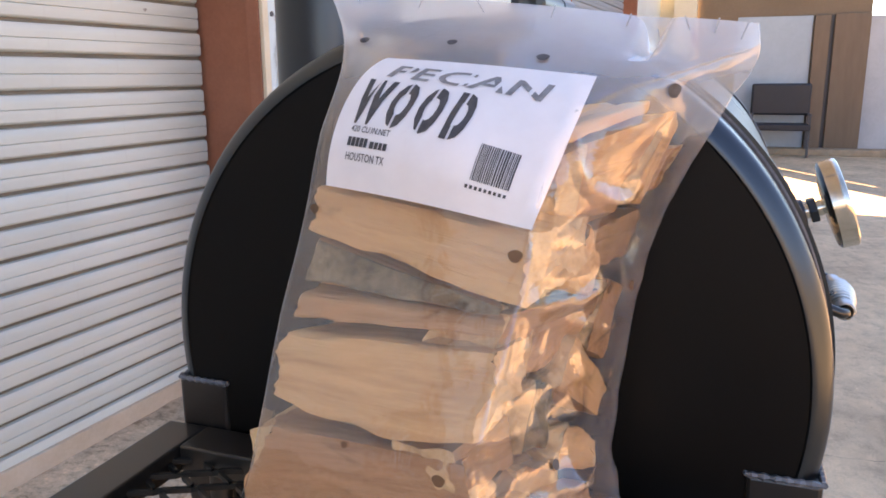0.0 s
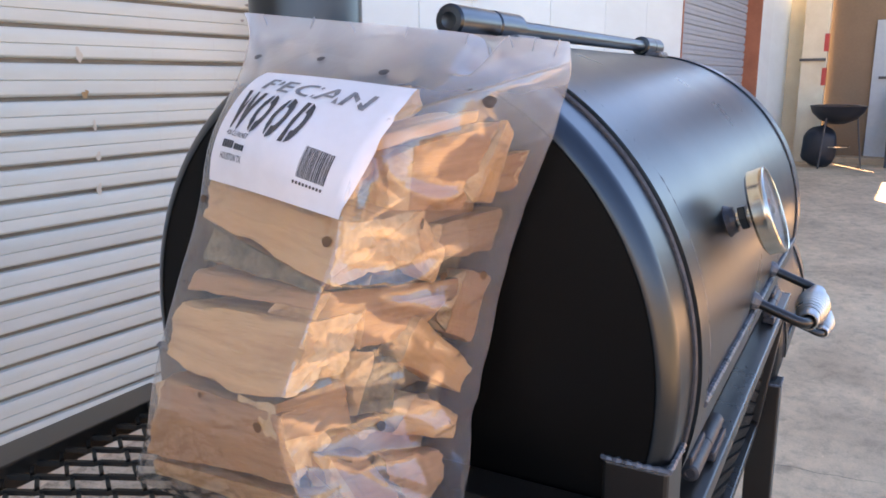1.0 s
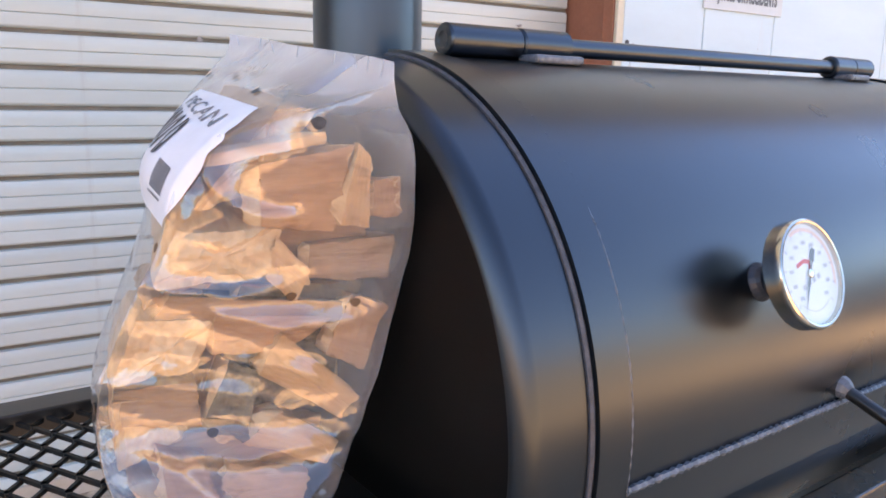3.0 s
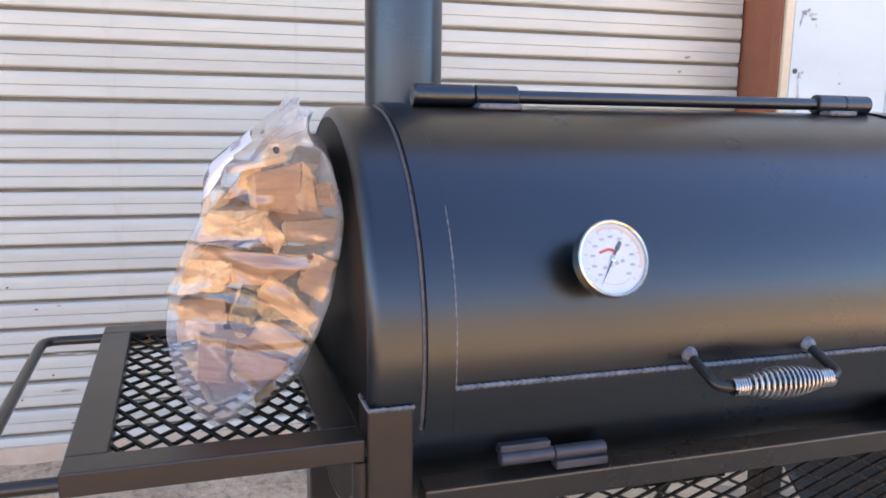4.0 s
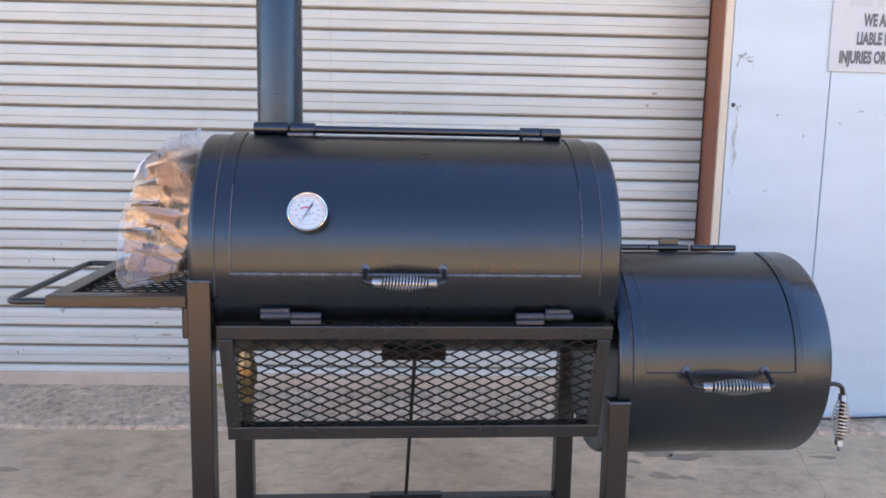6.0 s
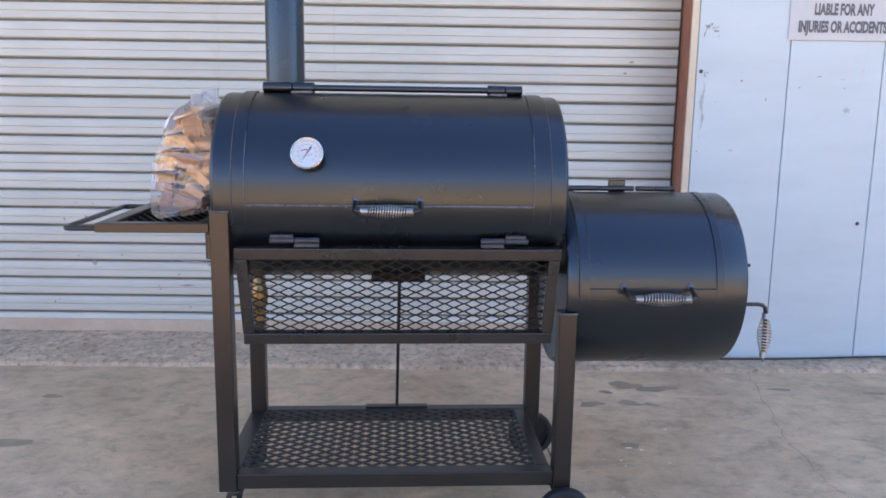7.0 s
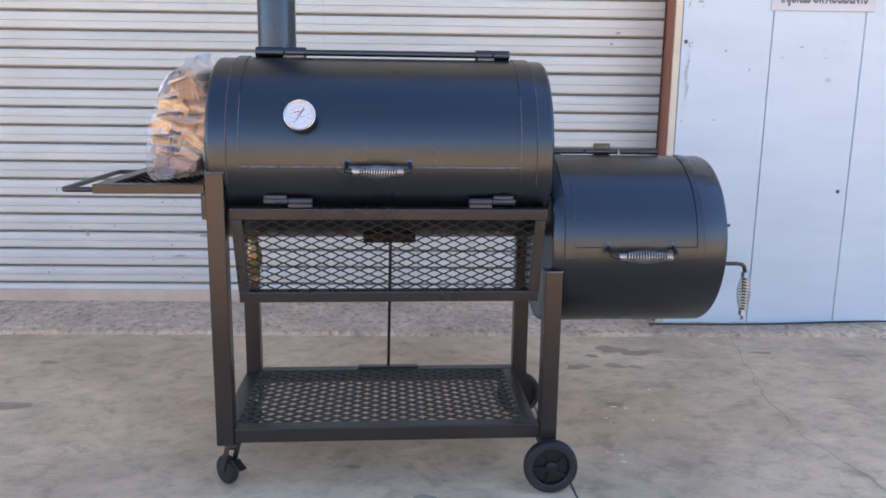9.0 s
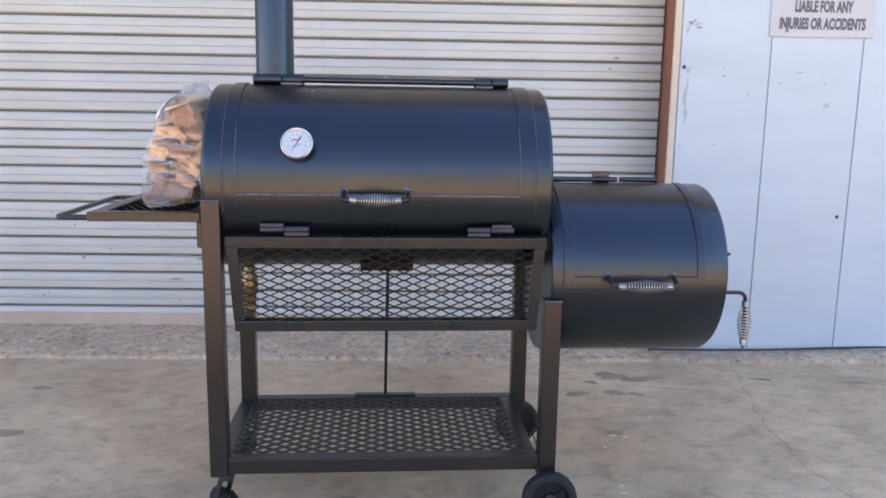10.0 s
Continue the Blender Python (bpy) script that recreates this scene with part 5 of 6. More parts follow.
def wheel(x, y, out):
    """Solid tyre with a dished hub of five ribs; out is -1 when the hub shows to the front."""
    WR = 0.084
    c = Vector((x, y, WR - LIFT))
    ax = Vector((0, out, 0))
    bm = bmesh.new()
    lathe(bm, [(-0.019, 0.060), (-0.021, 0.066), (-0.020, 0.076), (-0.014, 0.0822), (0, WR), (0.014, 0.0822), (0.020, 0.076), (0.021, 0.066), (0.019, 0.060), (-0.019, 0.060)], c, ax, 48)
    w = part("wheel", bm, RUBBER, P, "black rubber wheel with dark ribbed hub", smooth=True)
    bm = bmesh.new()
    lathe(bm, [(-0.012, 0.0), (-0.012, 0.060), (0.018, 0.0595), (0.016, 0.056), (0.004, 0.052), (0.004, 0.020), (0.015, 0.018), (0.017, 0.014), (0.017, 0.0)], c, ax, 40)
    h = part("hub", bm, HUB, w, "dark plastic hub", smooth=True)
    for k in range(5):
        a = radians(90 + 72 * k + 20)
        d = Vector((math.cos(a), 0, math.sin(a)))
        bm = bmesh.new()
        bar(bm, c + d * 0.017 + ax * 0.008, c + d * 0.055 + ax * 0.008, 0.005, 0.010, up=ax, bevel=0.001)
        part("rib", bm, HUB, h)
    bm = bmesh.new()
    lathe(bm, [(0.012, 0.0), (0.012, 0.007), (0.021, 0.0065), (0.023, 0.004), (0.023, 0.0)], c, ax, 12)
    part("axle_nut", bm, HUB, h)
    return w


wheel(1.014, -LEGY - 0.026, -1)
wheel(1.014, LEGY + 0.026, 1)
bm = bmesh.new()
sweep(bm, [(1.014, -LEGY - 0.01, 0.084 - LIFT), (1.014, LEGY + 0.01, 0.084 - LIFT)], 0.008, 10)
part("axle", bm, BLACK_TUBE, P)
for x, y in ((0.993, -LEGY + 0.01), (0.985, LEGY - 0.042)):
    part("axle_bracket", boxed((x, y, 0.084 - LIFT - 0.012), (x + 0.03, y + 0.032, 0.1085), 0.003), BLACK_TUBE, P)


def caster(x, y, turn, pedal):
    root = part("caster", boxed((x - 0.030, y - 0.028, 0.102), (x + 0.030, y + 0.028, 0.1087), 0.002), BLACK_TUBE, P, "small black swivel caster")
    c, s = math.cos(radians(turn)), math.sin(radians(turn))
    d, sd = Vector((c, s, 0)), Vector((-s, c, 0))
    o = Vector((x, y, -LIFT)) - d * 0.036
    bm = bmesh.new()
    lathe(bm, [(0.085, 0.0), (0.085, 0.022), (0.094, 0.026), (0.1018, 0.022), (0.1018, 0.0)], (x, y, 0), (0, 0, 1), 20)
    part("swivel", bm, BLACK_TUBE, root)
    for k in (-1, 1):
        bm = bmesh.new()
        bar(bm, Vector((x, y, 0.088)) + sd * k * 0.0195, o + sd * k * 0.0195 + Vector((0, 0, 0.046)), 0.022, 0.003, up=sd, bevel=0.001)
        part("fork", bm, BLACK_TUBE, root)
    bm = bmesh.new()
    lathe(bm, [(-0.016, 0.0), (-0.016, 0.034), (-0.0145, 0.040), (-0.008, 0.0450), (0.0, 0.0465), (0.008, 0.0450), (0.0145, 0.040), (0.016, 0.034), (0.016, 0.0)], o + Vector((0, 0, 0.0465)), sd, 32)
    part("caster_wheel", bm, RUBBER, root, smooth=True)
    if pedal:
        bm = bmesh.new()
        bar(bm, Vector((x, y, 0.046)) + d * 0.012, Vector((x, y, 0.026)) + d * 0.052, 0.026, 0.005, bevel=0.001)
        part("brake_pedal", bm, BLACK_TUBE, root)
    return root


caster(0.036, -LEGY + 0.046, -46, True)
caster(0.032, LEGY - 0.026, 60, False)

from mathutils.bvhtree import BVHTree

# ---- bag of split wood leaning on the drum's end, standing on the side shelf ----
bag = thing("wood_bag", "clear plastic bag of split pecan chunks with a white paper label", "bag of firewood")
BAG_AT = Vector((-0.006, -0.006, LIFT - 0.005))
bag.location = BAG_AT

# the four upright corner lines of the bag, from foot to top: outer rear, outer front (the crease), inner front, inner rear
REAR_OUT = [(-0.163, 0.125, 0.911), (-0.166, 0.119, 0.926), (-0.174, 0.092, 0.965), (-0.172, 0.075, 1.020), (-0.149, 0.072, 1.080), (-0.132, 0.064, 1.130), (-0.122, 0.055, 1.180), (-0.098, 0.051, 1.226), (-0.073, 0.059, 1.252), (-0.050, 0.074, 1.270), (-0.040, 0.085, 1.286)]
CREASE = [(-0.155, -0.204, 0.909), (-0.186, -0.158, 0.928), (-0.204, -0.097, 0.968), (-0.204, -0.076, 1.020), (-0.188, -0.087, 1.078), (-0.165, -0.094, 1.126), (-0.147, -0.099, 1.170), (-0.117, -0.111, 1.210), (-0.088, -0.122, 1.230), (-0.066, -0.128, 1.246), (-0.043, -0.134, 1.262)]
FRONT_IN = [(-0.078, -0.109, 0.910), (-0.055, -0.128, 0.935), (-0.036, -0.125, 0.970), (-0.016, -0.130, 1.022), (-0.002, -0.139, 1.082), (0.001, -0.151, 1.132), (-0.011, -0.174, 1.178), (-0.024, -0.190, 1.208), (-0.042, -0.200, 1.226), (-0.046, -0.205, 1.240), (-0.044, -0.204, 1.254)]
REAR_IN = [(-0.049, 0.089, 0.911), (-0.036, 0.103, 0.930), (-0.028, 0.104, 0.966), (-0.021, 0.098, 1.020), (-0.013, 0.090, 1.080), (-0.004, 0.076, 1.130), (0.004, 0.060, 1.178), (0.004, 0.057, 1.220), (-0.022, 0.060, 1.244), (-0.036, 0.062, 1.265), (-0.035, 0.072, 1.283)]
LEVELS = list(zip(REAR_OUT, CREASE, FRONT_IN, REAR_IN))
SEG = (48, 76, 30, 30)


def ring_points(corners):
    """A loop round the four corners, rounded by averaging, with the crease kept sharper."""
    c = [Vector(p) for p in corners]
    pts = []
    for k in range(4):
        a, b = c[k], c[(k + 1) % 4]
        d = (b - a).normalized()
        swell = Vector((d.y, -d.x, 0)) * (0.004 if k == 0 else 0.005) * min(1.0, (a - c[3 - k]).length / 0.1 if k == 0 else 1.0)
        for i in range(SEG[k]):
            pts.append(a.lerp(b, i / SEG[k]) + swell * math.sin(math.pi * i / SEG[k]))
    n = len(pts)
    for _ in range(4):
        pts = [(pts[k - 1] + pts[k] * 2 + pts[(k + 1) % n]) / 4 for k in range(n)]
    return pts


def level_at(h):
    f = h * (len(LEVELS) - 1)
    i = min(int(f), len(LEVELS) - 2)
    t = f - i
    get = lambda j: [Vector(p) for p in LEVELS[max(0, min(len(LEVELS) - 1, j))]]
    p0, p1, p2, p3 = get(i - 1), get(i), get(i + 1), get(i + 2)
    out = []
    for k in range(4):
        a, b, c, d = p0[k], p1[k], p2[k], p3[k]
        out.append(0.5 * ((2 * b) + (c - a) * t + (2 * a - 5 * b + 4 * c - d) * t * t + (3 * b - a - 3 * c + d) * t ** 3))
    return out


# drawn folds on the narrow side: from (s, h) to (s, h), height, width, sag
FOLDS = [
    (0.00, 0.462, 0.50, 0.440, 0.007, 0.022, -0.010), (0.25, 0.425, 0.88, 0.392, 0.010, 0.026, -0.022),
    (-0.05, 0.335, 0.52, 0.302, 0.011, 0.030, 0.006), (0.14, 0.252, 1.00, 0.232, 0.011, 0.030, -0.018),
    (0.75, 0.310, 0.38, 0.352, 0.008, 0.020, 0.004), (0.02, 0.655, 0.26, 0.570, 0.008, 0.020, -0.012),
    (0.26, 0.570, 0.50, 0.552, 0.008, 0.018, -0.010), (0.00, 0.690, 0.90, 0.900, 0.007, 0.018, 0.010),
    (0.30, 0.210, 0.62, 0.090, 0.008, 0.024, 0.000),
    
    (0.55, 0.070, 0.95, 0.180, 0.008, 0.022, 0.010),
]


def wrinkle(p, h, s):
    """Folds of the film: soft swells everywhere, drawn creases on the narrow side (s runs 0..1 there)."""
    big = noise.noise(Vector((p.x * 9 + 3, p.y * 9 + 1, p.z * 14 + 7)))
    fine = noise.noise(Vector((p.x * 36, p.y * 36, p.z * 44)))
    if not -0.02 <= s <= 1.1:
        return 0.0012 * big + 0.0003 * fine
    d = 0.0022 * big + 0.0006 * fine
    # stiff film breaks into facets that meet in creases
    near = noise.voronoi(Vector((p.x * 17 + 0.5 * big, p.y * 17, p.z * 22 + 0.6 * big)))[0][0]
    d += 0.0065 * near * min(1.0, max(0.0, s / 0.08), max(0.0, (1.02 - s) / 0.08))
    for s0, h0, s1, h1, amp, wide_, sag in FOLDS:
        f = (s - s0) / (s1 - s0)
        if -0.15 < f < 1.15:
            line = h0 + (h1 - h0) * f + sag * 4 * f * (1 - f) + 0.004 * noise.noise(Vector((s * 9, h0 * 40, 2)))
            fade = min(1.0, (f + 0.15) / 0.3, (1.15 - f) / 0.3) * min(1.0, max(0.0, (1.06 - s) / 0.2))
            off = (h - line) / wide_
            # steep below, easy above
            off *= 1.5 if off < 0 else 0.8
            uneven = 0.62 + 0.75 * noise.noise(Vector((s * 6 + h0 * 50, h0 * 30, 6)))
            d += amp * uneven * max(0.0, 1 - abs(off)) ** 1.25 * fade
    return d


NL = 210
bm = bmesh.new()
rings = []
for j in range(NL + 1):
    h = j / NL
    pts = ring_points(level_at(h))
    n = len(pts)
    centre = sum(pts, Vector()) / n
    row = []
    edge = min(1.0, max(0.0, 0.94 - h) * 7) * min(1.0, h * 10 + 0.25)
    for k, p in enumerate(pts):
        out = Vector((p.x - centre.x, p.y - centre.y, 0))
        if out.length > 1e-6:
            out.normalize()
        d = wrinkle(p, h, (k - SEG[0]) / SEG[1]) * edge
        q = p + out * d
        # pinched crease between the wide face and the narrow side
        if abs(k - SEG[0]) <= 1 and h < 0.66:
            q += out * (0.0034 if k == SEG[0] else 0.0012) * min(1.0, h * 8, (0.66 - h) * 8)
        if k <= SEG[0]:
            q.x -= 0.017 * math.exp(-((p.y + 0.035) / 0.070) ** 2 - ((p.z - 1.188) / 0.032) ** 2)
        # slow waves along the pressed top hem
        if h > 0.82:
            q.x += 0.006 * math.sin(p.y * 38 + 0.6) * (h - 0.82) / 0.18
            s_ = (k - SEG[0]) / SEG[1]
            q.z -= 0.026 * math.exp(-((s_ - 0.12) / 0.08) ** 2) * (h - 0.82) / 0.18
        q.x = min(q.x, 0.006)
        q.z = max(q.z, SHZ + 0.0015)
        row.append(bm.verts.new(q))
    rings.append(row)
for a, b in zip(rings, rings[1:]):
    n = len(a)
    for k in range(n):
        f = bm.faces.new((a[k], a[(k + 1) % n], b[(k + 1) % n], b[k]))
bm.faces.new(rings[0][::-1])
for f in bm.faces:
    f.smooth = True
film_ob = part("film", bm, FILM, bag, "clear crinkled plastic film")


def on_bag(u, h, lift=0.0008):
    """A point on the outside of the film: u runs 0..4 round the corners, h from foot to top."""
    u = u % 4
    k = int(u)
    idx = sum(SEG[:k]) + (u - k) * SEG[k]
    n = sum(SEG)
    j = h * NL
    j0 = min(int(j), NL - 1)
    tj = j - j0
    i0 = int(idx) % n
    i1 = (i0 + 1) % n
    ti = idx - int(idx)
    me = film_ob.data
    def at(jj, ii):
        return me.vertices[jj * n + ii].co
    p = at(j0, i0).lerp(at(j0, i1), ti).lerp(at(j0 + 1, i0).lerp(at(j0 + 1, i1), ti), tj)
    e1 = at(j0, i1) - at(j0, i0)
    e2 = at(j0 + 1, i0) - at(j0, i0)
    nn = e1.cross(e2)
    if nn.length > 0:
        nn.normalize()
    return p + nn * lift, nn


test_p, test_n = on_bag(0.5, 0.5)
SIGN = 1.0 if test_n.x < 0 else -1.0

# short slits punched along the top hem
for i in range(9):
    p_, n_ = on_bag(0.10 + 1.75 * i / 8, 0.955, 0.0006 * SIGN)
    rnd = random.Random(i)
    bm = bmesh.new()
    lean = rnd.uniform(-0.004, 0.004)
    bar(bm, p_ + Vector((-0.0012, lean, 0.006)), p_ + Vector((-0.0012, -lean, -0.006)), 0.0009, 0.0004, up=(1, 0, 0))
    part("slit", bm, DIAL_GREY, bag, "short dark slit in the hem")

# vent holes
HOLE = surface("vent_hole", (0.10, 0.05, 0.025), (0.20, 0.10, 0.05), 60.0, (0.5, 0.7))


def vent(u, h, r, dark):
    r = r * 0.8
    p, nn = on_bag(u, h, 0.0006 * SIGN)
    a = nn.cross(Vector((0, 0, 1))).normalized()
    b = a.cross(nn)
    bm = bmesh.new()
    vs = [bm.verts.new(p + nn * (0.0006 * SIGN) + a * (r * (1 + 0.12 * math.sin(3 * t)) * math.cos(t)) + b * (r * 0.85 * math.sin(t))) for t in [2 * math.pi * k / 14 for k in range(14)]]
    bm.faces.new(vs)
    ring_ = part("vent_hole", bm, INK if dark else HOLE, bag, "punched vent hole")
    return ring_


# log pieces inside the bag


def face_pt(k, s, h, inset):
    """A point just inside the film: k 0 is the wide face, 1 the narrow side; s across, h up."""
    c = level_at(h)
    a, b = c[k], c[k + 1]
    inward = Vector((0.965, 0.15, -0.20)) if k == 0 else Vector((0.15, 0.985, 0.0))
    return a.lerp(b, s if k == 0 else min(s, 0.975)) + inward * inset


def block(k, quad, inset, depth, seed, mat, bark=(), sag=0.0, torn=0.002, back=0.85, inward=None):
    """A split log behind one face of the bag: its near face fills a quad (foot left, foot right, top right,
    top left, in s and h), its fibres run from left to right, and it reaches in by depth."""
    rnd = random.Random(seed)
    tone = {WOOD: "pale orange", WOOD_PINK: "pinkish brown", WOOD_DARK: "dark brown"}[mat]
    ob = thing("log", tone + " split pecan log chunk inside the bag", "log", group="logs in the bag")
    near = [face_pt(k, s_, h_, inset) for s_, h_ in quad]
    inward = inward or (Vector((0.985, 0.17, 0.0)) if k == 0 else Vector((0.03, 0.999, 0.0)))
    mid_h = sum((p for p in near), Vector()) / 4
    far_ = [mid_h.lerp(p, back * rnd.uniform(0.9, 1.08)) + inward * depth * rnd.uniform(0.85, 1.1) for p in near]
    along = ((near[1] - near[0]) + (near[2] - near[3])).normalized()
    up_ = along.cross(inward).normalized()
    m = Matrix((along, up_, along.cross(up_))).transposed().to_4x4()
    m.translation = sum(near + far_, Vector()) / 8
    back_m = m.inverted()
    near, far_ = [back_m @ p for p in near], [back_m @ p for p in far_]
    segs, per = 30, 14
    bm = bmesh.new()
    rows_ = []
    for j in range(segs + 1):
        t = j / segs
        ring = [near[0].lerp(near[1], t), near[3].lerp(near[2], t), far_[3].lerp(far_[2], t), far_[0].lerp(far_[1], t)]
        centre_ = sum(ring, Vector()) / 4
        row = []
        for q in range(4):
            a, b = ring[q], ring[(q + 1) % 4]
            for i in range(per):
                f = i / per
                p = a.lerp(b, f)
                # foot edge sags in the middle of its length
                if q == 3:
                    low = f
                elif q == 0:
                    low = 1 - f
                else:
                    low = 0.0
                dirn = (ring[0] - ring[1]).normalized()
                p = p + dirn * sag * math.sin(math.pi * t) * low
                rad_ = (p - centre_)
                u = rad_.normalized()
                corner = abs(f - 0.5) * 2
                off = 0.0022 * noise.noise((t * 3 + seed, p.y * 45, p.z * 45)) + 0.0012 * noise.noise((t * 9 + seed, p.y * 170, p.z * 170))
                # splinters gone from the arrises here and there
                chip = max(0.0, noise.noise((t * 3.5 + seed * 3, q * 5.0 + (1 if f > 0.5 else 0), 3.0)) - 0.08)
                off -= 0.0016 * corner ** 6 + 0.006 * chip * corner ** 5
                p = p + u * (off - 0.0026)
                if j in (0, segs):
                    p.x += (torn * noise.noise((p.y * 70 + seed, p.z * 70, j)) + torn * 0.6 * noise.noise((p.y * 230, p.z * 230, seed + j))) - (torn * 0.3 if j else -torn * 0.3)
                row.append(bm.verts.new(p))
        rows_.append(row)
    n = 4 * per
    for a, b in zip(rows_, rows_[1:]):
        for q in range(n):
            f = bm.faces.new((a[q], b[q], b[(q + 1) % n], a[(q + 1) % n]))
            if q // per in bark:
                f.material_index = 1
    # sawn or torn ends, in a few rings
    for row, sgn in ((rows_[0], -1), (rows_[-1], 1)):
        c = sum((v.co for v in row), Vector()) / n
        prev = row
        for kk in (0.72, 0.42, 0.16):
            nxt = []
            for v in row:
                p = c.lerp(v.co, kk)
                p.x = c.x + torn * 1.1 * noise.noise((p.y * 110 + seed, p.z * 110, 5)) + sgn * torn * 0.25
                nxt.append(bm.verts.new(p))
            for q in range(n):
                bm.faces.new((prev[q], prev[(q + 1) % n], nxt[(q + 1) % n], nxt[q])).material_index = 2
            prev = nxt
        cv = bm.verts.new(sum((v.co for v in prev), Vector()) / n)
        for q in range(n):
            bm.faces.new((prev[q], prev[(q + 1) % n], cv)).material_index = 2
    bmesh.ops.recalc_face_normals(bm, faces=bm.faces[:])
    ob.matrix_world = Matrix.Translation(BAG_AT) @ m
    part("timber", bm, [mat, BARK, WOOD_END], ob, smooth=True)
    return ob


# behind the wide face, from the top down; faces 0 near, 1 top, 2 far, 3 foot. Two big splits turn the crease and show their ends.
ROUND = Vector((0.955, -0.297, 0.0))
block(0, ((0.05, 0.580), (0.94, 0.560), (0.90, 0.790), (0.10, 0.790)), 0.012, 0.050, 3, WOOD_PINK, torn=0.006)
block(0, ((0.012, 0.498), (0.998, 0.450), (0.998, 0.540), (0.010, 0.560)), 0.0040, 0.072, 5, WOOD, torn=0.006, back=0.94, inward=ROUND)
block(0, ((0.05, 0.432), (0.93, 0.436), (0.95, 0.448), (0.05, 0.494)), 0.017, 0.046, 6, WOOD_DARK, bark=(0,))
block(0, ((0.05, 0.392), (0.97, 0.420), (0.98, 0.440), (0.06, 0.424)), 0.0075, 0.050, 8, WOOD_PINK)
block(0, ((0.014, 0.316), (0.996, 0.324), (0.985, 0.412), (0.012, 0.383)), 0.0040, 0.062, 11, WOOD, bark=(3,), sag=0.010, torn=0.007, back=0.80, inward=ROUND)
block(0, ((0.02, 0.130), (0.97, 0.215), (0.98, 0.308), (0.03, 0.290)), 0.0060, 0.056, 14, WOOD_PINK, torn=0.006)
block(0, ((0.05, 0.040), (0.92, 0.055), (0.95, 0.200), (0.04, 0.125)), 0.010, 0.050, 15, WOOD)
# the core of the heap: dark fill that paints shade into the gaps
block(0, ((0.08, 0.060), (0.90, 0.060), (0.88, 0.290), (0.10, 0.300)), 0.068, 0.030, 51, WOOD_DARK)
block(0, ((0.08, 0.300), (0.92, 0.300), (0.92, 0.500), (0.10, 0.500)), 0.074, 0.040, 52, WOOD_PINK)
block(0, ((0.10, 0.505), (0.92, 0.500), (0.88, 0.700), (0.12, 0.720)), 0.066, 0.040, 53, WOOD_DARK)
# behind the narrow side, from the top down
block(1, ((0.06, 0.628), (0.58, 0.672), (0.55, 0.706), (0.02, 0.658)), 0.009, 0.040, 16, WOOD)
block(1, ((0.38, 0.520), (0.70, 0.508), (0.72, 0.680), (0.28, 0.640)), 0.010, 0.070, 17, WOOD_PINK, torn=0.006, back=0.9)
block(1, ((0.70, 0.520), (0.83, 0.515), (0.80, 0.655), (0.73, 0.690)), 0.006, 0.050, 27, WOOD, torn=0.004)
block(1, ((0.84, 0.530), (0.97, 0.530), (0.95, 0.610), (0.83, 0.605)), 0.008, 0.050, 28, WOOD_PINK, torn=0.008)
block(1, ((0.45, 0.448), (0.60, 0.408), (0.63, 0.460), (0.44, 0.522)), 0.0045, 0.060, 18, WOOD, torn=0.014)
block(1, ((0.63, 0.436), (0.96, 0.426), (0.96, 0.508), (0.59, 0.500)), 0.012, 0.060, 19, WOOD_DARK)
block(1, ((0.10, 0.392), (0.88, 0.366), (0.82, 0.402), (0.12, 0.436)), 0.013, 0.050, 23, WOOD_DARK, bark=(1,))
block(1, ((0.36, 0.342), (0.62, 0.338), (0.80, 0.384), (0.32, 0.402)), 0.012, 0.060, 24, WOOD_PINK)
block(1, ((0.78, 0.330), (0.97, 0.300), (0.98, 0.398), (0.82, 0.420)), 0.010, 0.060, 25, WOOD_PINK, torn=0.006)
block(1, ((0.53, 0.318), (0.92, 0.240), (1.00, 0.276), (0.58, 0.374)), 0.0045, 0.066, 29, WOOD, back=0.8, torn=0.004)
block(1, ((0.37, 0.260), (0.56, 0.244), (0.56, 0.322), (0.43, 0.342)), 0.011, 0.050, 31, WOOD_DARK, bark=(0, 1))
block(1, ((0.50, 0.226), (0.93, 0.163), (0.97, 0.206), (0.66, 0.270)), 0.0045, 0.060, 30, WOOD, torn=0.010)
block(1, ((0.06, 0.262), (0.38, 0.246), (0.34, 0.316), (0.05, 0.314)), 0.016, 0.050, 32, WOOD_DARK)
block(1, ((0.12, 0.130), (0.36, 0.110), (0.38, 0.224), (0.20, 0.240)), 0.006, 0.050, 37, WOOD_PINK, torn=0.008)
block(1, ((0.42, 0.110), (0.84, 0.090), (0.86, 0.158), (0.44, 0.212)), 0.008, 0.060, 38, WOOD_PINK, torn=0.008)
# splits standing close behind the narrow side, browned to shade its gaps
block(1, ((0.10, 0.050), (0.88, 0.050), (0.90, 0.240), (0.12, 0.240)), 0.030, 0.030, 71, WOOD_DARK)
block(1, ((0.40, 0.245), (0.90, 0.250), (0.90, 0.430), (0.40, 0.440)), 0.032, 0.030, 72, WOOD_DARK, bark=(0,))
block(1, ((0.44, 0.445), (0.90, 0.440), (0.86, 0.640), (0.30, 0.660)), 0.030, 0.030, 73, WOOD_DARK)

# paper label on the wide face, its upper part bending back over the shoulder
LBL = [Vector(p) for p in ((-0.1320, 0.0420, 1.1590), (-0.1545, -0.0930, 1.1430), (-0.0940, -0.1150, 1.2220), (-0.0800, 0.0200, 1.2310))]
LBEND = Vector((-0.1060, 0.0420, 1.2260))


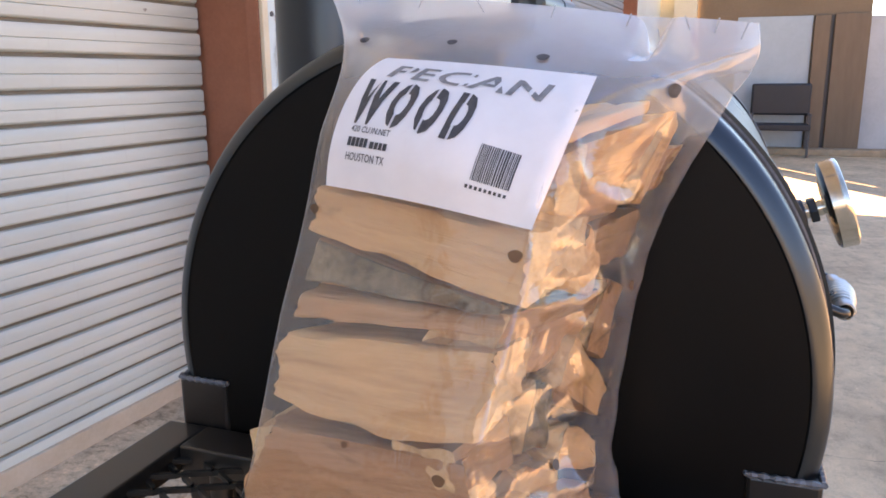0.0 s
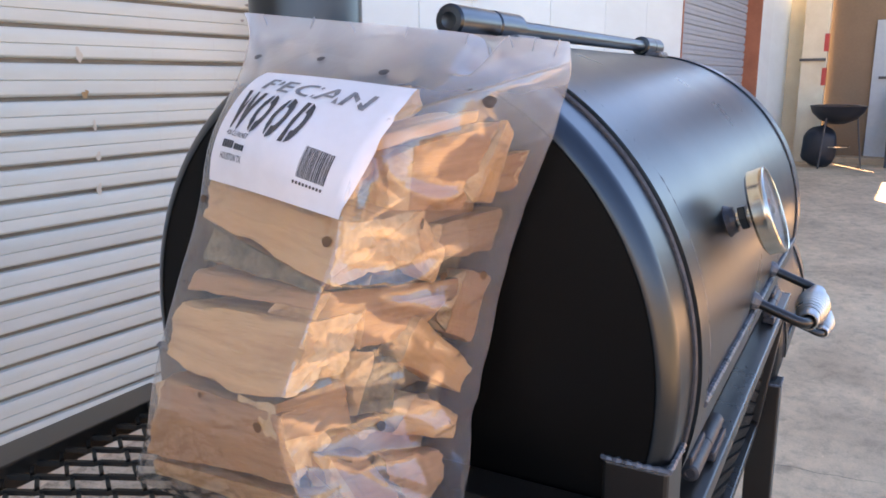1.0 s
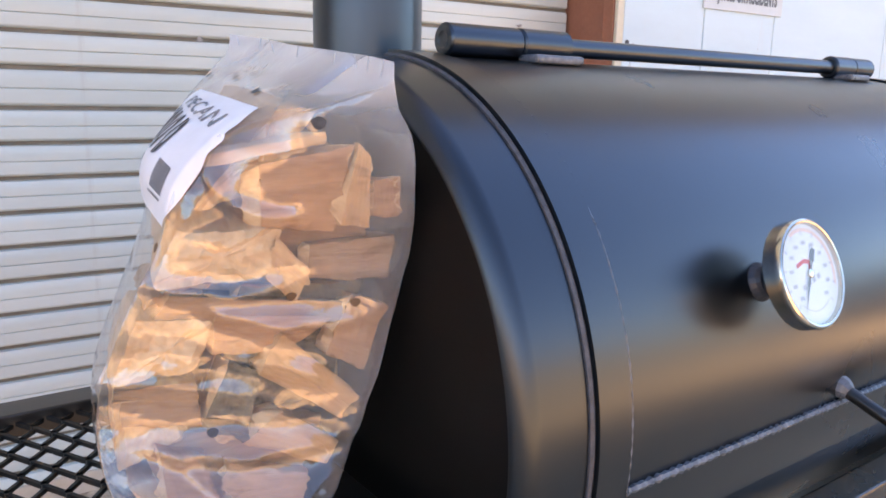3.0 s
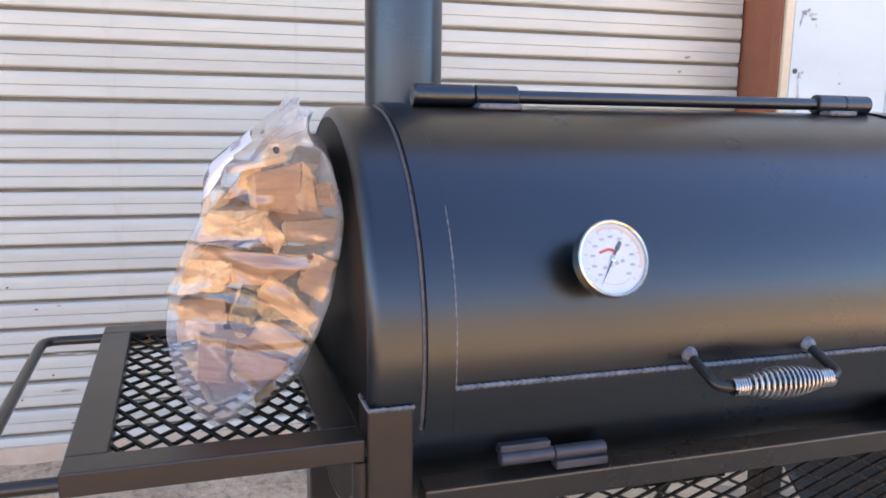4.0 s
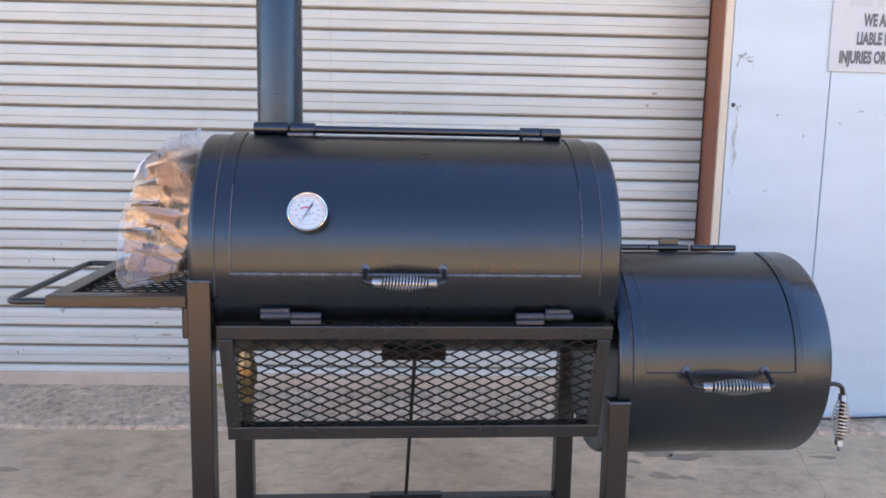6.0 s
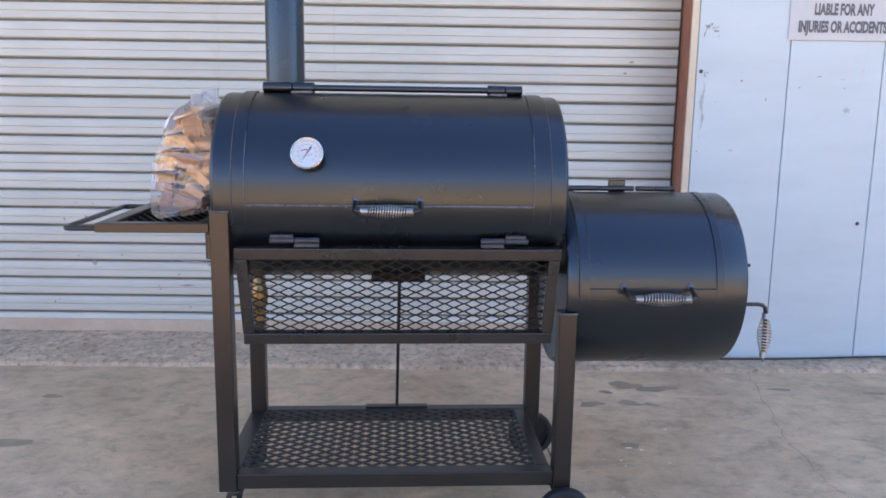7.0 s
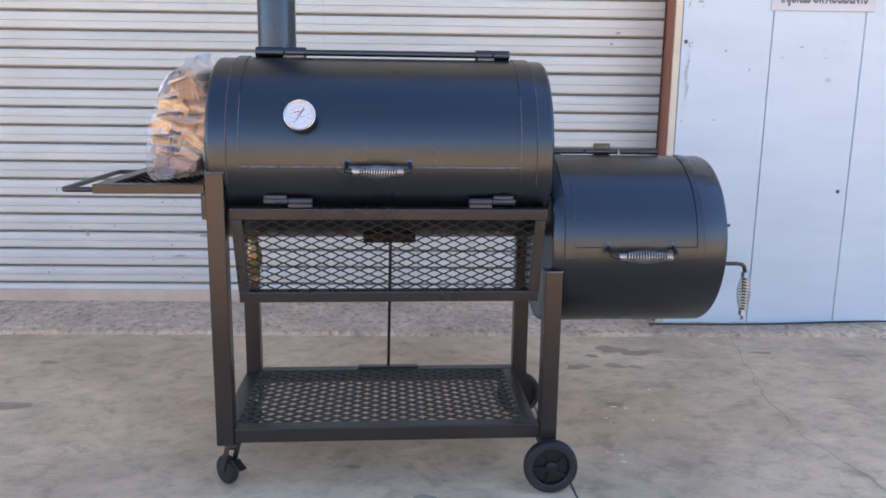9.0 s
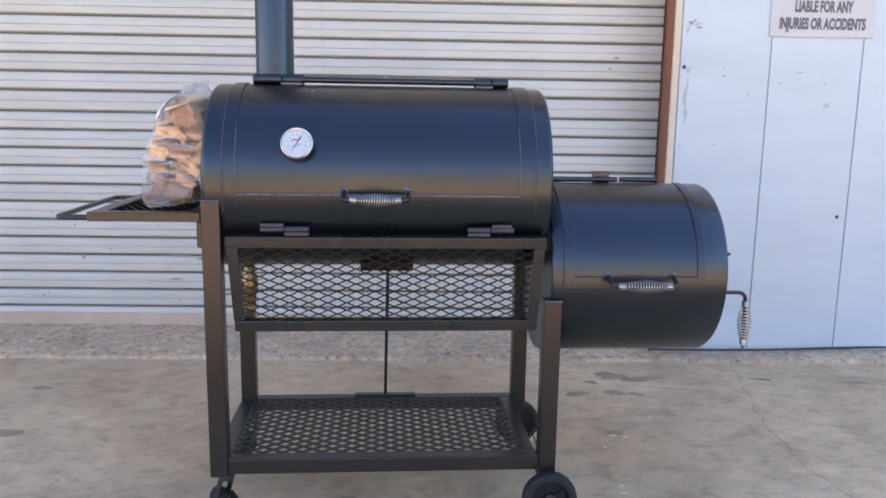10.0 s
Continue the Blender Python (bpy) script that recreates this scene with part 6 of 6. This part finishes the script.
film_tree = BVHTree.FromPolygons([v.co.copy() for v in film_ob.data.vertices], [list(p.vertices) for p in film_ob.data.polygons])
OUT = Vector((-0.90, -0.22, 0.36)).normalized()


def label_pt(s, t, lift=0.0):
    """s, t run 0..1 across and up the label, which lies on the film."""
    left = LBL[0] * (1 - t) ** 2 + LBEND * 2 * t * (1 - t) + LBL[3] * t * t
    p = left.lerp(LBL[1].lerp(LBL[2], t), s)
    at_, _, _, _ = film_tree.ray_cast(p + OUT * 0.08, -OUT)
    return (at_ or p) + OUT * (lift + 0.0016)


bm = bmesh.new()
NS, NT = 30, 36
g = [[bm.verts.new(label_pt(i / NS, j / NT)) for i in range(NS + 1)] for j in range(NT + 1)]
for j in range(NT):
    for i in range(NS):
        f = bm.faces.new((g[j][i], g[j][i + 1], g[j + 1][i + 1], g[j + 1][i]))
        f.smooth = True
label = part("label", bm, PAPER, bag, "white paper label with black stencil lettering")
LW, LH = 0.142, 0.104       # size of the paper


def ink(u, v):
    return label_pt(u / LW, v / LH, 0.0006)


part("lettering", lettering("W O O D", 0.0460, lambda u, v: ink(0.0090 + u + 0.02 * v, 0.0365 + v), bold=0.0026, squeeze=0.39, stencil=(0.125, 0.405, 0.645, 0.895)), INK, label, "black stencil lettering")
part("lettering", lettering("PECAN", 0.0215, lambda u, v: ink(0.0150 + u + 0.20 * v, 0.0755 + v), bold=0.0003, squeeze=1.55, stencil=(0.10, 0.30, 0.50, 0.71, 0.91)), GLARE_INK, label, "black stencil lettering")
part("lettering", lettering("420 CU.IN.NET", 0.0054, lambda u, v: ink(0.0130 + u, 0.0285 + v), bold=0.00003, squeeze=0.82), INK, label)
part("lettering", lettering("HOUSTON TX", 0.0056, lambda u, v: ink(0.0135 + u, 0.0130 + v), bold=0.00003, squeeze=0.80), INK, label)


def ink_bar(u0, v0, u1, v1, name="print_bar"):
    bm = bmesh.new()
    n, rows_n = max(1, int((u1 - u0) / 0.008)), max(1, int((v1 - v0) / 0.003))
    g_ = [[bm.verts.new(ink(u0 + (u1 - u0) * k / n, v0 + (v1 - v0) * j / rows_n)) for k in range(n + 1)] for j in range(rows_n + 1)]
    for j in range(rows_n):
        for k in range(n):
            bm.faces.new((g_[j][k], g_[j][k + 1], g_[j + 1][k + 1], g_[j + 1][k]))
    part(name, bm, INK, label)


for a, b in ((0.0130, 0.0155), (0.0160, 0.0188), (0.0193, 0.0218), (0.0223, 0.0250), (0.0255, 0.0280)):
    ink_bar(a, 0.0202, b, 0.0252)
for a, b in ((0.0300, 0.0330), (0.0336, 0.0362), (0.0368, 0.0392), (0.0398, 0.0425)):
    ink_bar(a, 0.0202, b, 0.0240)
rnd = random.Random(8)
x = 0.0985
while x < 0.1215:
    w = rnd.choice((0.0004, 0.0007, 0.0010))
    ink_bar(x, 0.0165, x + w, 0.0375, "barcode_bar")
    x += w + rnd.choice((0.0004, 0.0006))
for a in range(9):
    ink_bar(0.0965 + a * 0.0029, 0.0122, 0.0982 + a * 0.0029, 0.0140)

for u, h, r, dark in ((0.10, 0.790, 0.0042, True), (0.45, 0.815, 0.0042, True), (0.78, 0.800, 0.0050, True), (1.45, 0.730, 0.0062, True), (0.90, 0.665, 0.0045, False),
                      (0.07, 0.530, 0.0045, False), (0.95, 0.510, 0.0052, False), (0.87, 0.290, 0.0050, False), (0.10, 0.410, 0.0020, True), (1.54, 0.430, 0.0048, False),
                      (1.80, 0.410, 0.0048, False), (1.39, 0.260, 0.0050, True), (0.47, 0.300, 0.0030, False)):
    vent(u, h, r, dark)
